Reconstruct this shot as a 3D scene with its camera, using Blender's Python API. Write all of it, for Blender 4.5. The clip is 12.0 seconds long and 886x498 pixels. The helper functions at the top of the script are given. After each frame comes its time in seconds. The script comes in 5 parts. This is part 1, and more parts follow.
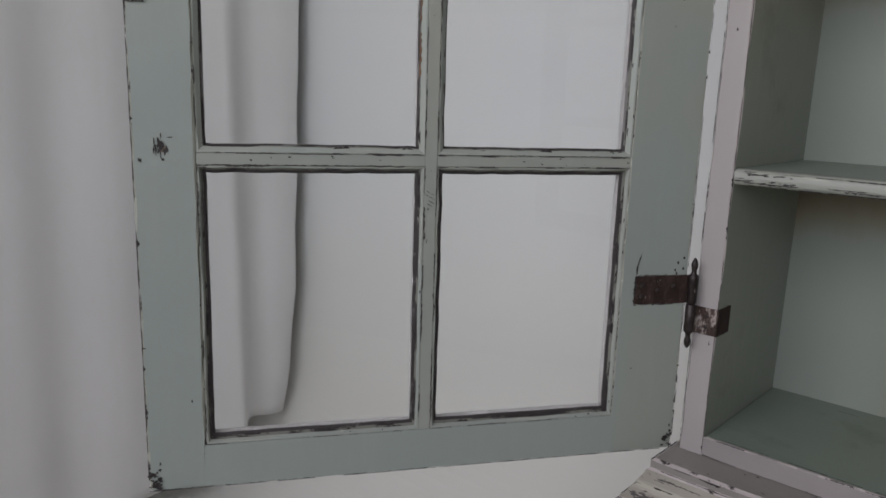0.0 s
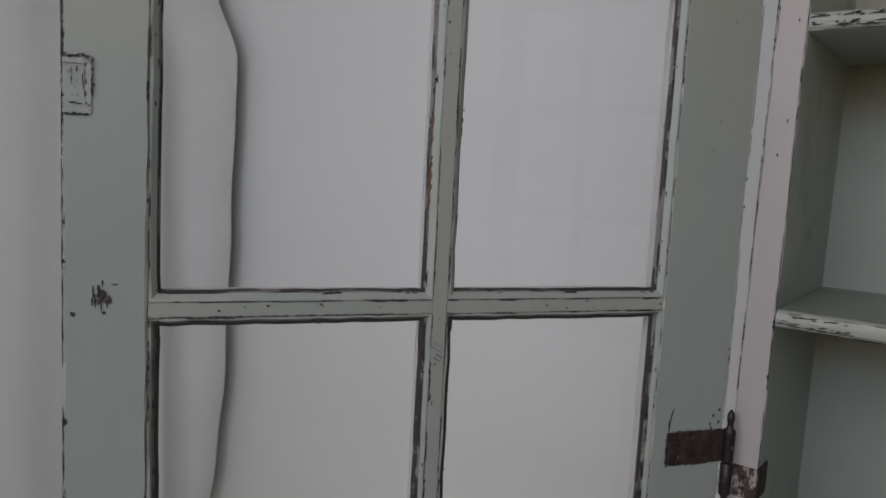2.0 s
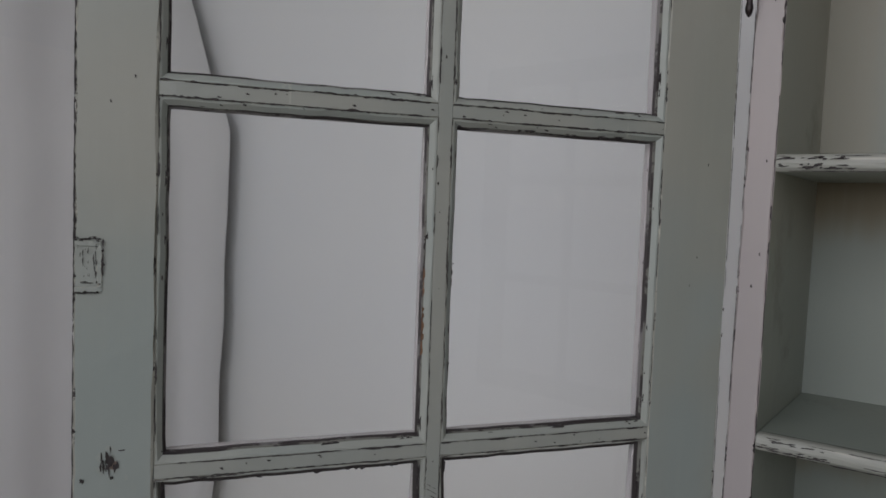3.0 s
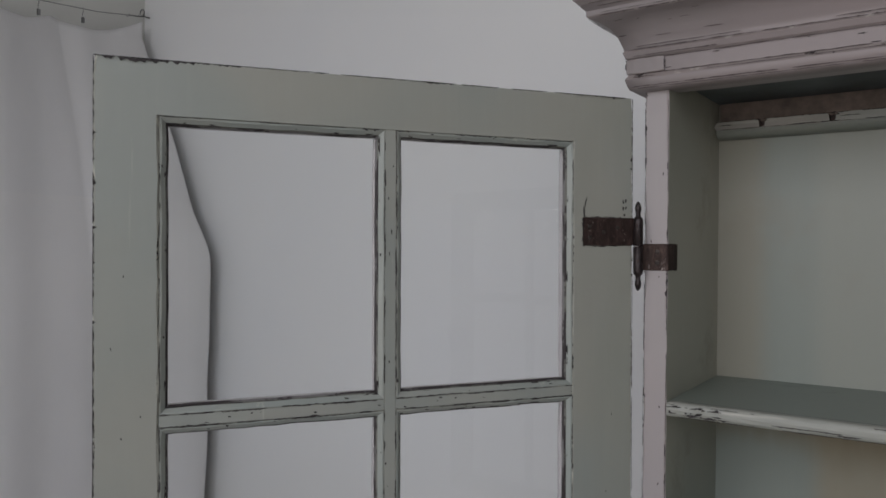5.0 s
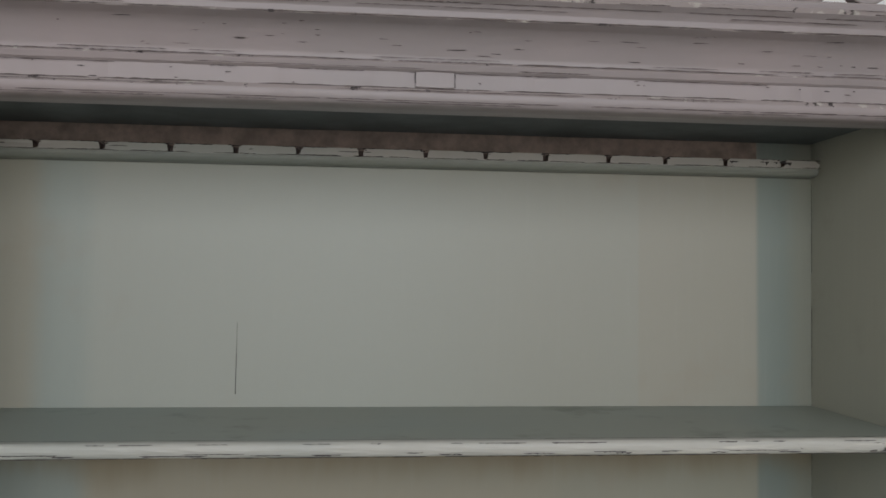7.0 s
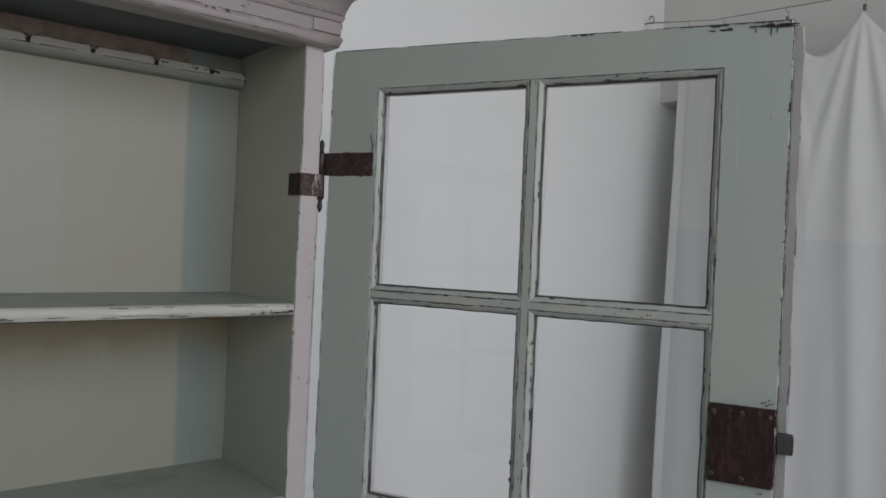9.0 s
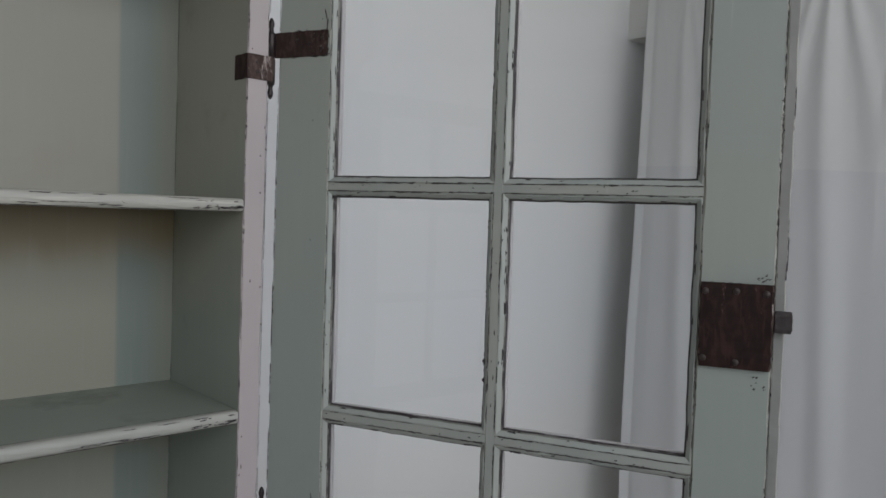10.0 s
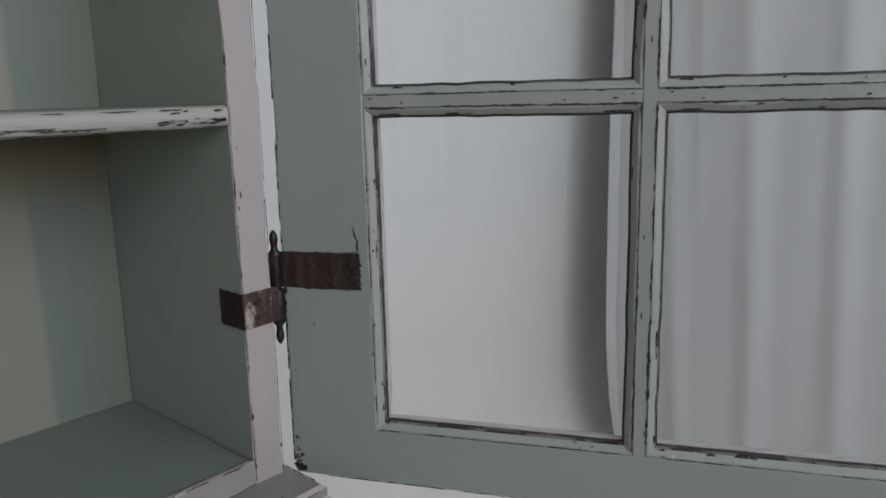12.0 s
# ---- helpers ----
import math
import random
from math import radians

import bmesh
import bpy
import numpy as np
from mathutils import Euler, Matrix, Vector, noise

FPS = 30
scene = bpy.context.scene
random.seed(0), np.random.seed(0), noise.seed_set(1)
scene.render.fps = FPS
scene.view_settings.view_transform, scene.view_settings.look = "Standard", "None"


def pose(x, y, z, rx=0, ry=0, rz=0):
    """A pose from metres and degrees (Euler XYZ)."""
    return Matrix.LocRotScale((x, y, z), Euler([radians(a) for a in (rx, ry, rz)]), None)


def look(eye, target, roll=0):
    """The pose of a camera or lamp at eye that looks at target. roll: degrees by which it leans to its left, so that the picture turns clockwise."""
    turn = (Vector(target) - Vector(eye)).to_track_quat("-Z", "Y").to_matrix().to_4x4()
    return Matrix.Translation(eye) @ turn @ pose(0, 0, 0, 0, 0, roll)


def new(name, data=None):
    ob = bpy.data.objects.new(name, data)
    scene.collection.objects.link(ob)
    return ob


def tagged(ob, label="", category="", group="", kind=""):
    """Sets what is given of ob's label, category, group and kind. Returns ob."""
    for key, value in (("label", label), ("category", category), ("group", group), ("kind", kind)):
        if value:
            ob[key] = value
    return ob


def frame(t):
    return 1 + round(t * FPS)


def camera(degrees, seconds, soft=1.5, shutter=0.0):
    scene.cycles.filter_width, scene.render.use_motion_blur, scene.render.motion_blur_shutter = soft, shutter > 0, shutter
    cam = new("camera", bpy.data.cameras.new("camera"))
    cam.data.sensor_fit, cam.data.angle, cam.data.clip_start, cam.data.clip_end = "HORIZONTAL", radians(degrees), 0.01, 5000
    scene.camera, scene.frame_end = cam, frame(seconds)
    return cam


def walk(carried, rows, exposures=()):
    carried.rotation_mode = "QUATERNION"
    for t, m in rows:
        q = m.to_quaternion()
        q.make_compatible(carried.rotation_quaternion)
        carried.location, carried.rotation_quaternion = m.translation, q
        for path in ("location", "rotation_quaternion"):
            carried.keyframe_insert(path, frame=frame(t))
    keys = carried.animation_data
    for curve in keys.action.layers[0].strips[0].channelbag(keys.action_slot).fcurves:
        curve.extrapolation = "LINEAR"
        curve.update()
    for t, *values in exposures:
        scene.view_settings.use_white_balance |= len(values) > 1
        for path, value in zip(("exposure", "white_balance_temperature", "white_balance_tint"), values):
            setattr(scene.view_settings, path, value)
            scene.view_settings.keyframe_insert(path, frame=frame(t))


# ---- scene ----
cam = camera(61.5, 12.0, soft=1.6)

PATH = [
    (0, (-0.2620, -0.7647, 1.4174), (-1.5832, 0.6806, 1.0104), 1.80),
    (0.5, (-0.3046, -0.7526, 1.4023), (-1.6020, 0.7261, 1.0414), 3.58),
    (1, (-0.3447, -0.7341, 1.4072), (-1.6014, 0.7901, 1.0952), 4.14),
    (1.5, (-0.3814, -0.7245, 1.4305), (-1.6003, 0.8394, 1.1682), 4.06),
    (2, (-0.4085, -0.7122, 1.4654), (-1.5920, 0.8843, 1.2411), 3.05),
    (2.5, (-0.4128, -0.7159, 1.5034), (-1.5771, 0.9046, 1.3668), 2.60),
    (3, (-0.3984, -0.7327, 1.5560), (-1.5712, 0.8828, 1.4343), 2.16),
    (3.2, (-0.3800, -0.7450, 1.5715), (-1.5570, 0.8680, 1.4560), 1.78),
    (3.5, (-0.3646, -0.7641, 1.6134), (-1.5291, 0.8585, 1.5070), 1.41),
    (3.7, (-0.3485, -0.7817, 1.6371), (-1.5125, 0.8418, 1.5406), 1.16),
    (5.3, (-0.2619, -0.8252, 1.7953), (-1.3583, 0.8470, 1.8327), -0.67),
    (5.5, (-0.2336, -0.8165, 1.7955), (-1.1861, 0.9413, 1.8518), -0.75),
    (6, (-0.1649, -0.8029, 1.7851), (-0.6966, 1.1232, 1.8705), -0.56),
    (6.5, (-0.1032, -0.7875, 1.7850), (-0.3214, 1.1991, 1.8609), 0.12),
    (6.7, (-0.0748, -0.7777, 1.7859), (-0.1355, 1.2198, 1.8633), 0.40),
    (8.3, (-0.0588, -0.8231, 1.7253), (0.9130, 0.9239, 1.7847), 1.44),
    (8.5, (-0.0296, -0.8521, 1.7197), (1.0369, 0.8395, 1.7537), 1.73),
    (8.8, (0.0287, -0.8735, 1.7029), (1.2440, 0.7146, 1.6981), 2.27),
    (9, (0.0626, -0.9052, 1.7006), (1.3113, 0.6571, 1.6887), 2.43),
    (9.3, (0.0904, -0.9192, 1.6905), (1.3426, 0.6396, 1.7271), 2.57),
    (9.5, (0.0982, -0.9086, 1.6673), (1.3722, 0.6322, 1.7192), 2.67),
    (9.7, (0.0878, -0.8704, 1.6505), (1.4248, 0.6165, 1.6555), 2.44),
    (10, (0.1151, -0.8416, 1.5973), (1.4400, 0.6543, 1.5138), 1.82),
    (10.3, (0.1390, -0.7860, 1.5685), (1.5270, 0.6450, 1.4050), 1.41),
    (10.5, (0.1486, -0.7397, 1.5231), (1.5706, 0.6565, 1.3536), 0.99),
    (10.7, (0.1587, -0.6933, 1.4929), (1.6023, 0.6776, 1.3020), 0.48),
    (11, (0.1875, -0.6229, 1.4490), (1.6829, 0.6841, 1.2132), -0.03),
    (11.3, (0.2028, -0.5750, 1.4191), (1.6944, 0.7286, 1.1442), -0.48),
    (11.5, (0.1949, -0.5436, 1.4011), (1.6607, 0.7831, 1.0990), -0.88),
    (11.7, (0.1982, -0.5273, 1.3814), (1.6704, 0.7832, 1.0420), -1.20),
    (12, (0.2012, -0.5086, 1.3581), (1.6705, 0.7838, 0.9447), -1.44),
]
# the clip's camera darkens its picture towards the cornice and opens again by the other door
EXPOSURES = [(0.0, -0.16, 6450, 11), (1.0, -0.32, 6450, 11), (2.5, -0.46, 6450, 12), (3.7, -0.55, 6430, 12), (5.5, -0.42, 6400, 12), (6.0, -0.28, 6400, 11), (6.5, 0.02, 6400, 10),
             (8.5, -0.02, 6300, 9), (9.0, -0.22, 6240, 9), (9.5, -0.29, 6220, 9), (10.5, -0.28, 6210, 9), (11.2, -0.25, 6210, 9), (12.0, -0.15, 6220, 9)]
walk(cam, [(t, look(eye, target, roll)) for t, eye, target, roll in PATH], EXPOSURES)

# ---- light ----
world = bpy.data.worlds.new("sky")
scene.world = world
world.use_nodes = True
wn = world.node_tree.nodes
sky = wn.new("ShaderNodeTexSky")
sky.sky_type, sky.sun_disc = "NISHITA", False
sky.sun_elevation, sky.sun_rotation = radians(38), radians(200)
world.node_tree.links.new(sky.outputs[0], wn["Background"].inputs[0])
wn["Background"].inputs[1].default_value = 0.10
scene.view_settings.exposure = 0.0

# room: back wall y 0.745, side walls x -2.66 and 2.37, wall with a high window behind the camera
XL, XR, YB, YF, ZC = -2.66, 2.37, 0.745, -2.5, 3.6
WINDOWS = ((-1.65, 1.60, 46),)     # from, to, watts of daylight
WZ0, WZ1 = 1.45, 3.25
for x0, x1, watts in WINDOWS:
    lamp = bpy.data.lights.new("window_light", "AREA")
    lamp.shape, lamp.size, lamp.size_y = "RECTANGLE", x1 - x0 - 0.1, 1.7
    lamp.energy, lamp.color = watts, (0.985, 0.975, 1.0)
    new("window_light", lamp).matrix_world = look(((x0 + x1) / 2, YF - 0.02, 2.35), ((x0 + x1) / 2, 0.2, 1.45))


# ---- materials ----
def material(name):
    m = bpy.data.materials.new(name)
    m.use_nodes = True
    t = m.node_tree
    return m, t.nodes, t.links, t.nodes["Principled BSDF"]


def noise_node(n, l, scale, detail=4.0, rough=0.55, stretch=(1, 1, 1), distort=0.0, shift=(0, 0, 0)):
    tc, mp, nz = n.new("ShaderNodeTexCoord"), n.new("ShaderNodeMapping"), n.new("ShaderNodeTexNoise")
    mp.inputs["Scale"].default_value = stretch
    mp.inputs["Location"].default_value = shift
    nz.inputs["Scale"].default_value, nz.inputs["Detail"].default_value = scale, detail
    nz.inputs["Roughness"].default_value, nz.inputs["Distortion"].default_value = rough, distort
    l.new(tc.outputs["Object"], mp.inputs[0])
    l.new(mp.outputs[0], nz.inputs["Vector"])
    return nz.outputs[0]


def ramp(n, l, fac, a, b):
    r = n.new("ShaderNodeMapRange")
    r.interpolation_type = "SMOOTHSTEP"
    r.inputs[1].default_value, r.inputs[2].default_value = a, b
    l.new(fac, r.inputs[0])
    return r.outputs[0]


def mix(n, l, fac, a, b):
    m = n.new("ShaderNodeMix")
    m.data_type = "RGBA"
    for sock, v in ((m.inputs[0], fac), (m.inputs[6], a), (m.inputs[7], b)):
        if isinstance(v, tuple):
            sock.default_value = (*v, 1)
        elif isinstance(v, (int, float)):
            sock.default_value = v
        else:
            l.new(v, sock)
    return m.outputs[2]


def times(n, l, a, b):
    m = n.new("ShaderNodeMath")
    m.operation = "MULTIPLY"
    for sock, v in ((m.inputs[0], a), (m.inputs[1], b)):
        if isinstance(v, (int, float)):
            sock.default_value = v
        else:
            l.new(v, sock)
    return m.outputs[0]


def relief(n, l, b, height, strength, distance):
    bump = n.new("ShaderNodeBump")
    bump.inputs["Strength"].default_value, bump.inputs["Distance"].default_value = strength, distance
    l.new(height, bump.inputs["Height"])
    l.new(bump.outputs[0], b.inputs["Normal"])


DARK = (0.030, 0.024, 0.024)
CREAM = (0.60, 0.58, 0.50)


def old_paint(name, base, alt, chips=0.70, along="z", under=CREAM, rough=0.42, wear=0.0, patch_scale=3.2, low=None, hinge=None):
    """Brushed old paint: two tones in broad patches, brush marks, cream rubs and dark chips."""
    m, n, l, b = material(name)
    brush = {"z": (1, 1, 0.05), "x": (0.05, 1, 1)}[along]
    patch = ramp(n, l, noise_node(n, l, patch_scale, 2, 0.5, (1, 1, 0.8)), 0.40, 0.62)
    col = mix(n, l, patch, base, alt)
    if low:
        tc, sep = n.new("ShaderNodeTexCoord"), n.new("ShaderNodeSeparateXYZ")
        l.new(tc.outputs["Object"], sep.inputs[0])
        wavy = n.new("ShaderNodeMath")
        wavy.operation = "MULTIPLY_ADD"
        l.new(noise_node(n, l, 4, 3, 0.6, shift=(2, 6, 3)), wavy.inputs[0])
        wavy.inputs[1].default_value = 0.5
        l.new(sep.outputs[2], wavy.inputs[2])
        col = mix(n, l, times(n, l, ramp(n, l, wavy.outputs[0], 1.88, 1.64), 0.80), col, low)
        if hinge:
            stile = times(n, l, ramp(n, l, sep.outputs[0], 0.085, 0.045), ramp(n, l, noise_node(n, l, 6, 2, 0.5, (1, 1, 0.6), shift=(1, 4, 8)), 0.62, 0.46))
            col = mix(n, l, times(n, l, stile, 0.6), col, hinge)
    streak = noise_node(n, l, 120, 3, 0.6, brush, shift=(3, 1, 2))
    col = mix(n, l, times(n, l, ramp(n, l, streak, 0.45, 0.8), 0.11), col, tuple(c * 1.18 for c in base))
    grime = ramp(n, l, noise_node(n, l, 9, 5, 0.65, shift=(7, 2, 5)), 0.55, 0.85)
    col = mix(n, l, times(n, l, grime, 0.18), col, tuple(c * 0.72 for c in base))
    rub = ramp(n, l, noise_node(n, l, 26, 6, 0.7, brush, shift=(1, 9, 4)), 0.66 - wear, 0.72 - wear)
    col = mix(n, l, times(n, l, rub, 0.7 if wear else 0.16), col, under)
    chip = ramp(n, l, noise_node(n, l, 75, 5, 0.7, tuple(0.25 if s < 1 else 1 for s in brush), shift=(5, 5, 1)), chips, chips + 0.03)
    col = mix(n, l, chip, col, DARK)
    l.new(col, b.inputs["Base Color"])
    b.inputs["Roughness"].default_value = rough
    l.new(ramp(n, l, grime, -1.2, 1.4), b.inputs["Roughness"])
    relief(n, l, b, streak, 0.12, 0.0012)
    return m


SAGE, SAGE_B = (0.318, 0.318, 0.278), (0.284, 0.302, 0.274)
PINK, PINK_B = (0.412, 0.362, 0.357), (0.372, 0.340, 0.337)
M_SAGE = old_paint("sage_paint", SAGE, SAGE_B, 0.76, patch_scale=4.5, low=(0.264, 0.302, 0.286), hinge=(0.282, 0.288, 0.246))
M_SAGE_LOCK = old_paint("sage_paint_lock_door", (0.282, 0.300, 0.266), (0.262, 0.291, 0.268), 0.76, patch_scale=4.5, low=(0.258, 0.292, 0.264))
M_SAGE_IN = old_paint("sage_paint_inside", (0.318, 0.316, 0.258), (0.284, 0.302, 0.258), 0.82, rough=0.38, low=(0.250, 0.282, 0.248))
# olive left inner side; its low tone carries the lower bay's painted shade
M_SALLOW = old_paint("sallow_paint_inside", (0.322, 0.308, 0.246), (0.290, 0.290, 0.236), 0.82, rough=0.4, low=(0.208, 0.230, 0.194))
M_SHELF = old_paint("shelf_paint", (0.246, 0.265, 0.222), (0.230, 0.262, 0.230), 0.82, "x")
# shelf paint lightened underneath, bounced light put into its colour
M_UNDER_LIT = old_paint("shelf_underside_lit", (0.330, 0.340, 0.290), (0.305, 0.325, 0.285), 0.82, "x")
M_PINK = old_paint("mauve_white_paint", PINK, PINK_B, 0.725, under=(0.66, 0.63, 0.58))
M_PINK_X = old_paint("mauve_white_paint_long", tuple(c * 0.80 for c in PINK), tuple(c * 0.78 for c in PINK_B), 0.715, "x", under=(0.66, 0.63, 0.58))
M_WAIST = old_paint("waist_paint", (0.200, 0.180, 0.176), (0.245, 0.224, 0.210), 0.68, "x", under=(0.40, 0.38, 0.33), wear=0.02, patch_scale=9)
M_WAIST_CREAM = old_paint("waist_undercoat", (0.275, 0.248, 0.210), (0.225, 0.204, 0.178), 0.58, "x", under=(0.42, 0.39, 0.33), wear=0.05, patch_scale=7)
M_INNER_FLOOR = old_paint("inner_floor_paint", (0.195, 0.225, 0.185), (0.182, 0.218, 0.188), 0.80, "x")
M_RAIL = old_paint("rail_paint", (0.325, 0.310, 0.278), (0.290, 0.300, 0.272), 0.72, "x", under=(0.43, 0.41, 0.36), wear=0.03)
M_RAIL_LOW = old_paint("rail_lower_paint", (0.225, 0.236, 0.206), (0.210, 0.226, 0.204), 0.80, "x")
M_BAR = old_paint("glazing_bar_paint", (0.308, 0.315, 0.282), (0.280, 0.296, 0.270), 0.75, patch_scale=6, wear=0.03)
M_CREAM = old_paint("cream_undercoat", (0.375, 0.366, 0.325), (0.315, 0.322, 0.288), 0.68, "x", under=(0.52, 0.50, 0.44), wear=0.06)
M_BEAD = old_paint("bead_paint", (0.315, 0.330, 0.298), (0.285, 0.312, 0.288), 0.74, "z", under=(0.47, 0.47, 0.41), wear=0.04, patch_scale=7)
M_CORNICE = old_paint("cornice_paint", (0.272, 0.229, 0.224), (0.240, 0.210, 0.206), 0.76, "x", under=(0.43, 0.39, 0.35), wear=0.035)


def worn_edge(name, paint, level=0.46, scale=85, cream=0.8):
    """An arris where the paint has rubbed through to dark wood in places."""
    m, n, l, b = material(name)
    f = noise_node(n, l, scale, 6, 0.72, shift=(2, 3, 8))
    col = mix(n, l, ramp(n, l, f, level, level + 0.05), paint, DARK)
    if cream:
        g = noise_node(n, l, 60, 4, 0.6, shift=(9, 1, 1))
        col = mix(n, l, times(n, l, ramp(n, l, g, 0.58, 0.64), cream), col, CREAM)
    l.new(col, b.inputs["Base Color"])
    b.inputs["Roughness"].default_value = 0.6
    relief(n, l, b, f, 0.3, 0.001)
    return m


M_EDGE_CORNICE = worn_edge("cornice_worn_edge", (0.262, 0.225, 0.215), 0.60, 40, 0.3)
M_EDGE = worn_edge("sage_worn_edge", SAGE, 0.56, 45, 0.5)
M_EDGE_PINK = worn_edge("mauve_worn_edge", PINK, 0.58, 40, 0.3)
M_LIP = old_paint("outer_lip_paint", (0.400, 0.372, 0.375), (0.36, 0.345, 0.350), 0.80)
M_EDGE_LIP = worn_edge("outer_lip_edge", (0.34, 0.32, 0.32), 0.62, 40, 0)
M_JOINT = worn_edge("open_joint", tuple(c * 0.85 for c in SAGE), 0.545, 26, 0)
M_DROP = worn_edge("bead_inner_edge", tuple(c * 0.52 for c in SAGE), 0.475, 18, 0)
M_PUTTY = worn_edge("old_putty", (0.150, 0.143, 0.140), 0.455, 15, 0)
M_PUTTY_LOCK = worn_edge("old_putty_dark", (0.100, 0.095, 0.092), 0.42, 15, 0)
M_PUTTY_BARE = worn_edge("bare_rebate", (0.10, 0.09, 0.09), 0.37, 16, 0)


def plain(name, col, rough=0.5, metal=0.0, vary=0.15, scale=30, bump=0.15):
    m, n, l, b = material(name)
    f = noise_node(n, l, scale, 5, 0.6)
    l.new(mix(n, l, ramp(n, l, f, 0.3, 0.75), tuple(c * (1 - vary) for c in col), tuple(min(1, c * (1 + vary)) for c in col)), b.inputs["Base Color"])
    b.inputs["Roughness"].default_value, b.inputs["Metallic"].default_value = rough, metal
    if bump:
        relief(n, l, b, f, bump, 0.001)
    return m


M_DARK = plain("bare_dark_wood", DARK, 0.7, 0, 0.4, 200, 0.3)
M_BARE = plain("bare_brown_wood", (0.215, 0.163, 0.133), 0.65, 0, 0.3, 40, 0.2)
M_STRIP = plain("grey_strip_paint", (0.225, 0.222, 0.210), 0.5, 0, 0.12, 18, 0.15)
M_RAW = plain("raw_brown_wood", (0.185, 0.098, 0.052), 0.6, 0, 0.35, 70, 0.2)
M_NOTCH = plain("notch_wood", (0.10, 0.070, 0.062), 0.7, 0, 0.35, 120, 0.3)
M_GRIME = plain("brown_grime", (0.070, 0.052, 0.048), 0.7, 0, 0.4, 90, 0.2)
M_WIRE = plain("dull_wire", (0.20, 0.20, 0.20), 0.45, 0.8, 0.2, 80, 0)
M_FLOOR = plain("white_floor_paint", (0.82, 0.80, 0.745), 0.5, 0, 0.03, 3, 0.02)


def rusty(name, base, light, rub=0.62, streaks=0.25):
    m, n, l, b = material(name)
    f = noise_node(n, l, 90, 6, 0.75, (1, 1, 0.55), 0.6)
    g = noise_node(n, l, 60, 6, 0.75, (1, 1, 0.35), 0.4, shift=(4, 2, 7))
    col = mix(n, l, ramp(n, l, f, 0.42, 0.66), base, tuple(c * 2.1 for c in base))
    h = noise_node(n, l, 150, 4, 0.6, (1, 1, 0.16), 0.3, (8, 3, 1))
    col = mix(n, l, times(n, l, ramp(n, l, h, 0.50, 0.66), streaks), col, tuple(c * 3.4 for c in base))
    col = mix(n, l, ramp(n, l, g, rub, rub + 0.10), col, light)
    l.new(col, b.inputs["Base Color"])
    b.inputs["Roughness"].default_value, b.inputs["Metallic"].default_value = 0.75, 0.0
    b.inputs["Specular IOR Level"].default_value = 0.22
    relief(n, l, b, f, 0.35, 0.0015)
    return m


M_RUST = rusty("rusted_iron", (0.024, 0.0145, 0.0125), (0.11, 0.085, 0.08), 0.60)
M_LOCK = rusty("lock_rust", (0.0125, 0.0058, 0.0048), (0.15, 0.095, 0.080), 0.60, 0.7)
M_RUST_PALE = rusty("rubbed_iron", (0.042, 0.028, 0.024), (0.36, 0.31, 0.29), 0.54)
M_IRON = plain("dark_iron_pin", (0.030, 0.022, 0.022), 0.38, 0.5, 0.4, 160, 0.3)
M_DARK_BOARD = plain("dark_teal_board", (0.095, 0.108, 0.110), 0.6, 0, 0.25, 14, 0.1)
M_SCREW = plain("screw_head", (0.050, 0.040, 0.036), 0.45, 0.6, 0.3, 300, 0.2)


def wall_material():
    m, n, l, b = material("white_wall")
    f = noise_node(n, l, 1.3, 4, 0.6)
    g = noise_node(n, l, 160, 3, 0.6)
    col = mix(n, l, ramp(n, l, f, 0.3, 0.7), (0.805, 0.812, 0.825), (0.83, 0.83, 0.828))
    tc, sep = n.new("ShaderNodeTexCoord"), n.new("ShaderNodeSeparateXYZ")
    l.new(tc.outputs["Object"], sep.inputs[0])
    # warm bounce from the floor, painted into the lower wall's colour
    col = mix(n, l, ramp(n, l, sep.outputs[2], 1.5, 0.3), col, (0.83, 0.815, 0.775))
    l.new(col, b.inputs["Base Color"])
    b.inputs["Roughness"].default_value = 0.75
    relief(n, l, b, g, 0.08, 0.0015)
    return m


M_WALL = wall_material()
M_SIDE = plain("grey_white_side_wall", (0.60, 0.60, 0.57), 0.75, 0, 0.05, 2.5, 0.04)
M_CEIL = plain("white_ceiling", (0.78, 0.78, 0.76), 0.8, 0, 0.03, 3, 0.03)


def cloth_material(name, col):
    m, n, l, b = material(name)
    f = noise_node(n, l, 6, 5, 0.6, (1, 1, 0.4))
    w = noise_node(n, l, 900, 2, 0.5, (1, 1, 1))
    l.new(mix(n, l, ramp(n, l, f, 0.3, 0.7), tuple(c * 0.96 for c in col), col), b.inputs["Base Color"])
    b.inputs["Roughness"].default_value = 0.85
    b.inputs["Sheen Weight"].default_value = 0.15
    b.inputs["Subsurface Weight"].default_value = 0.0
    relief(n, l, b, w, 0.06, 0.0005)
    # thin cotton lets some light through
    through_cloth, blend = n.new("ShaderNodeBsdfTranslucent"), n.new("ShaderNodeMixShader")
    through_cloth.inputs[0].default_value = (*col, 1)
    blend.inputs[0].default_value = 0.22
    l.new(b.outputs[0], blend.inputs[1])
    l.new(through_cloth.outputs[0], blend.inputs[2])
    l.new(blend.outputs[0], n["Material Output"].inputs[0])
    return m


M_CLOTH = cloth_material("white_cotton", (0.83, 0.82, 0.815))
M_CLOTH_B = cloth_material("white_cotton_second_tone", (0.815, 0.808, 0.808))
M_LINEN = cloth_material("white_linen", (0.80, 0.80, 0.79))
M_LINEN_B = cloth_material("white_linen_second_tone", (0.752, 0.755, 0.760))


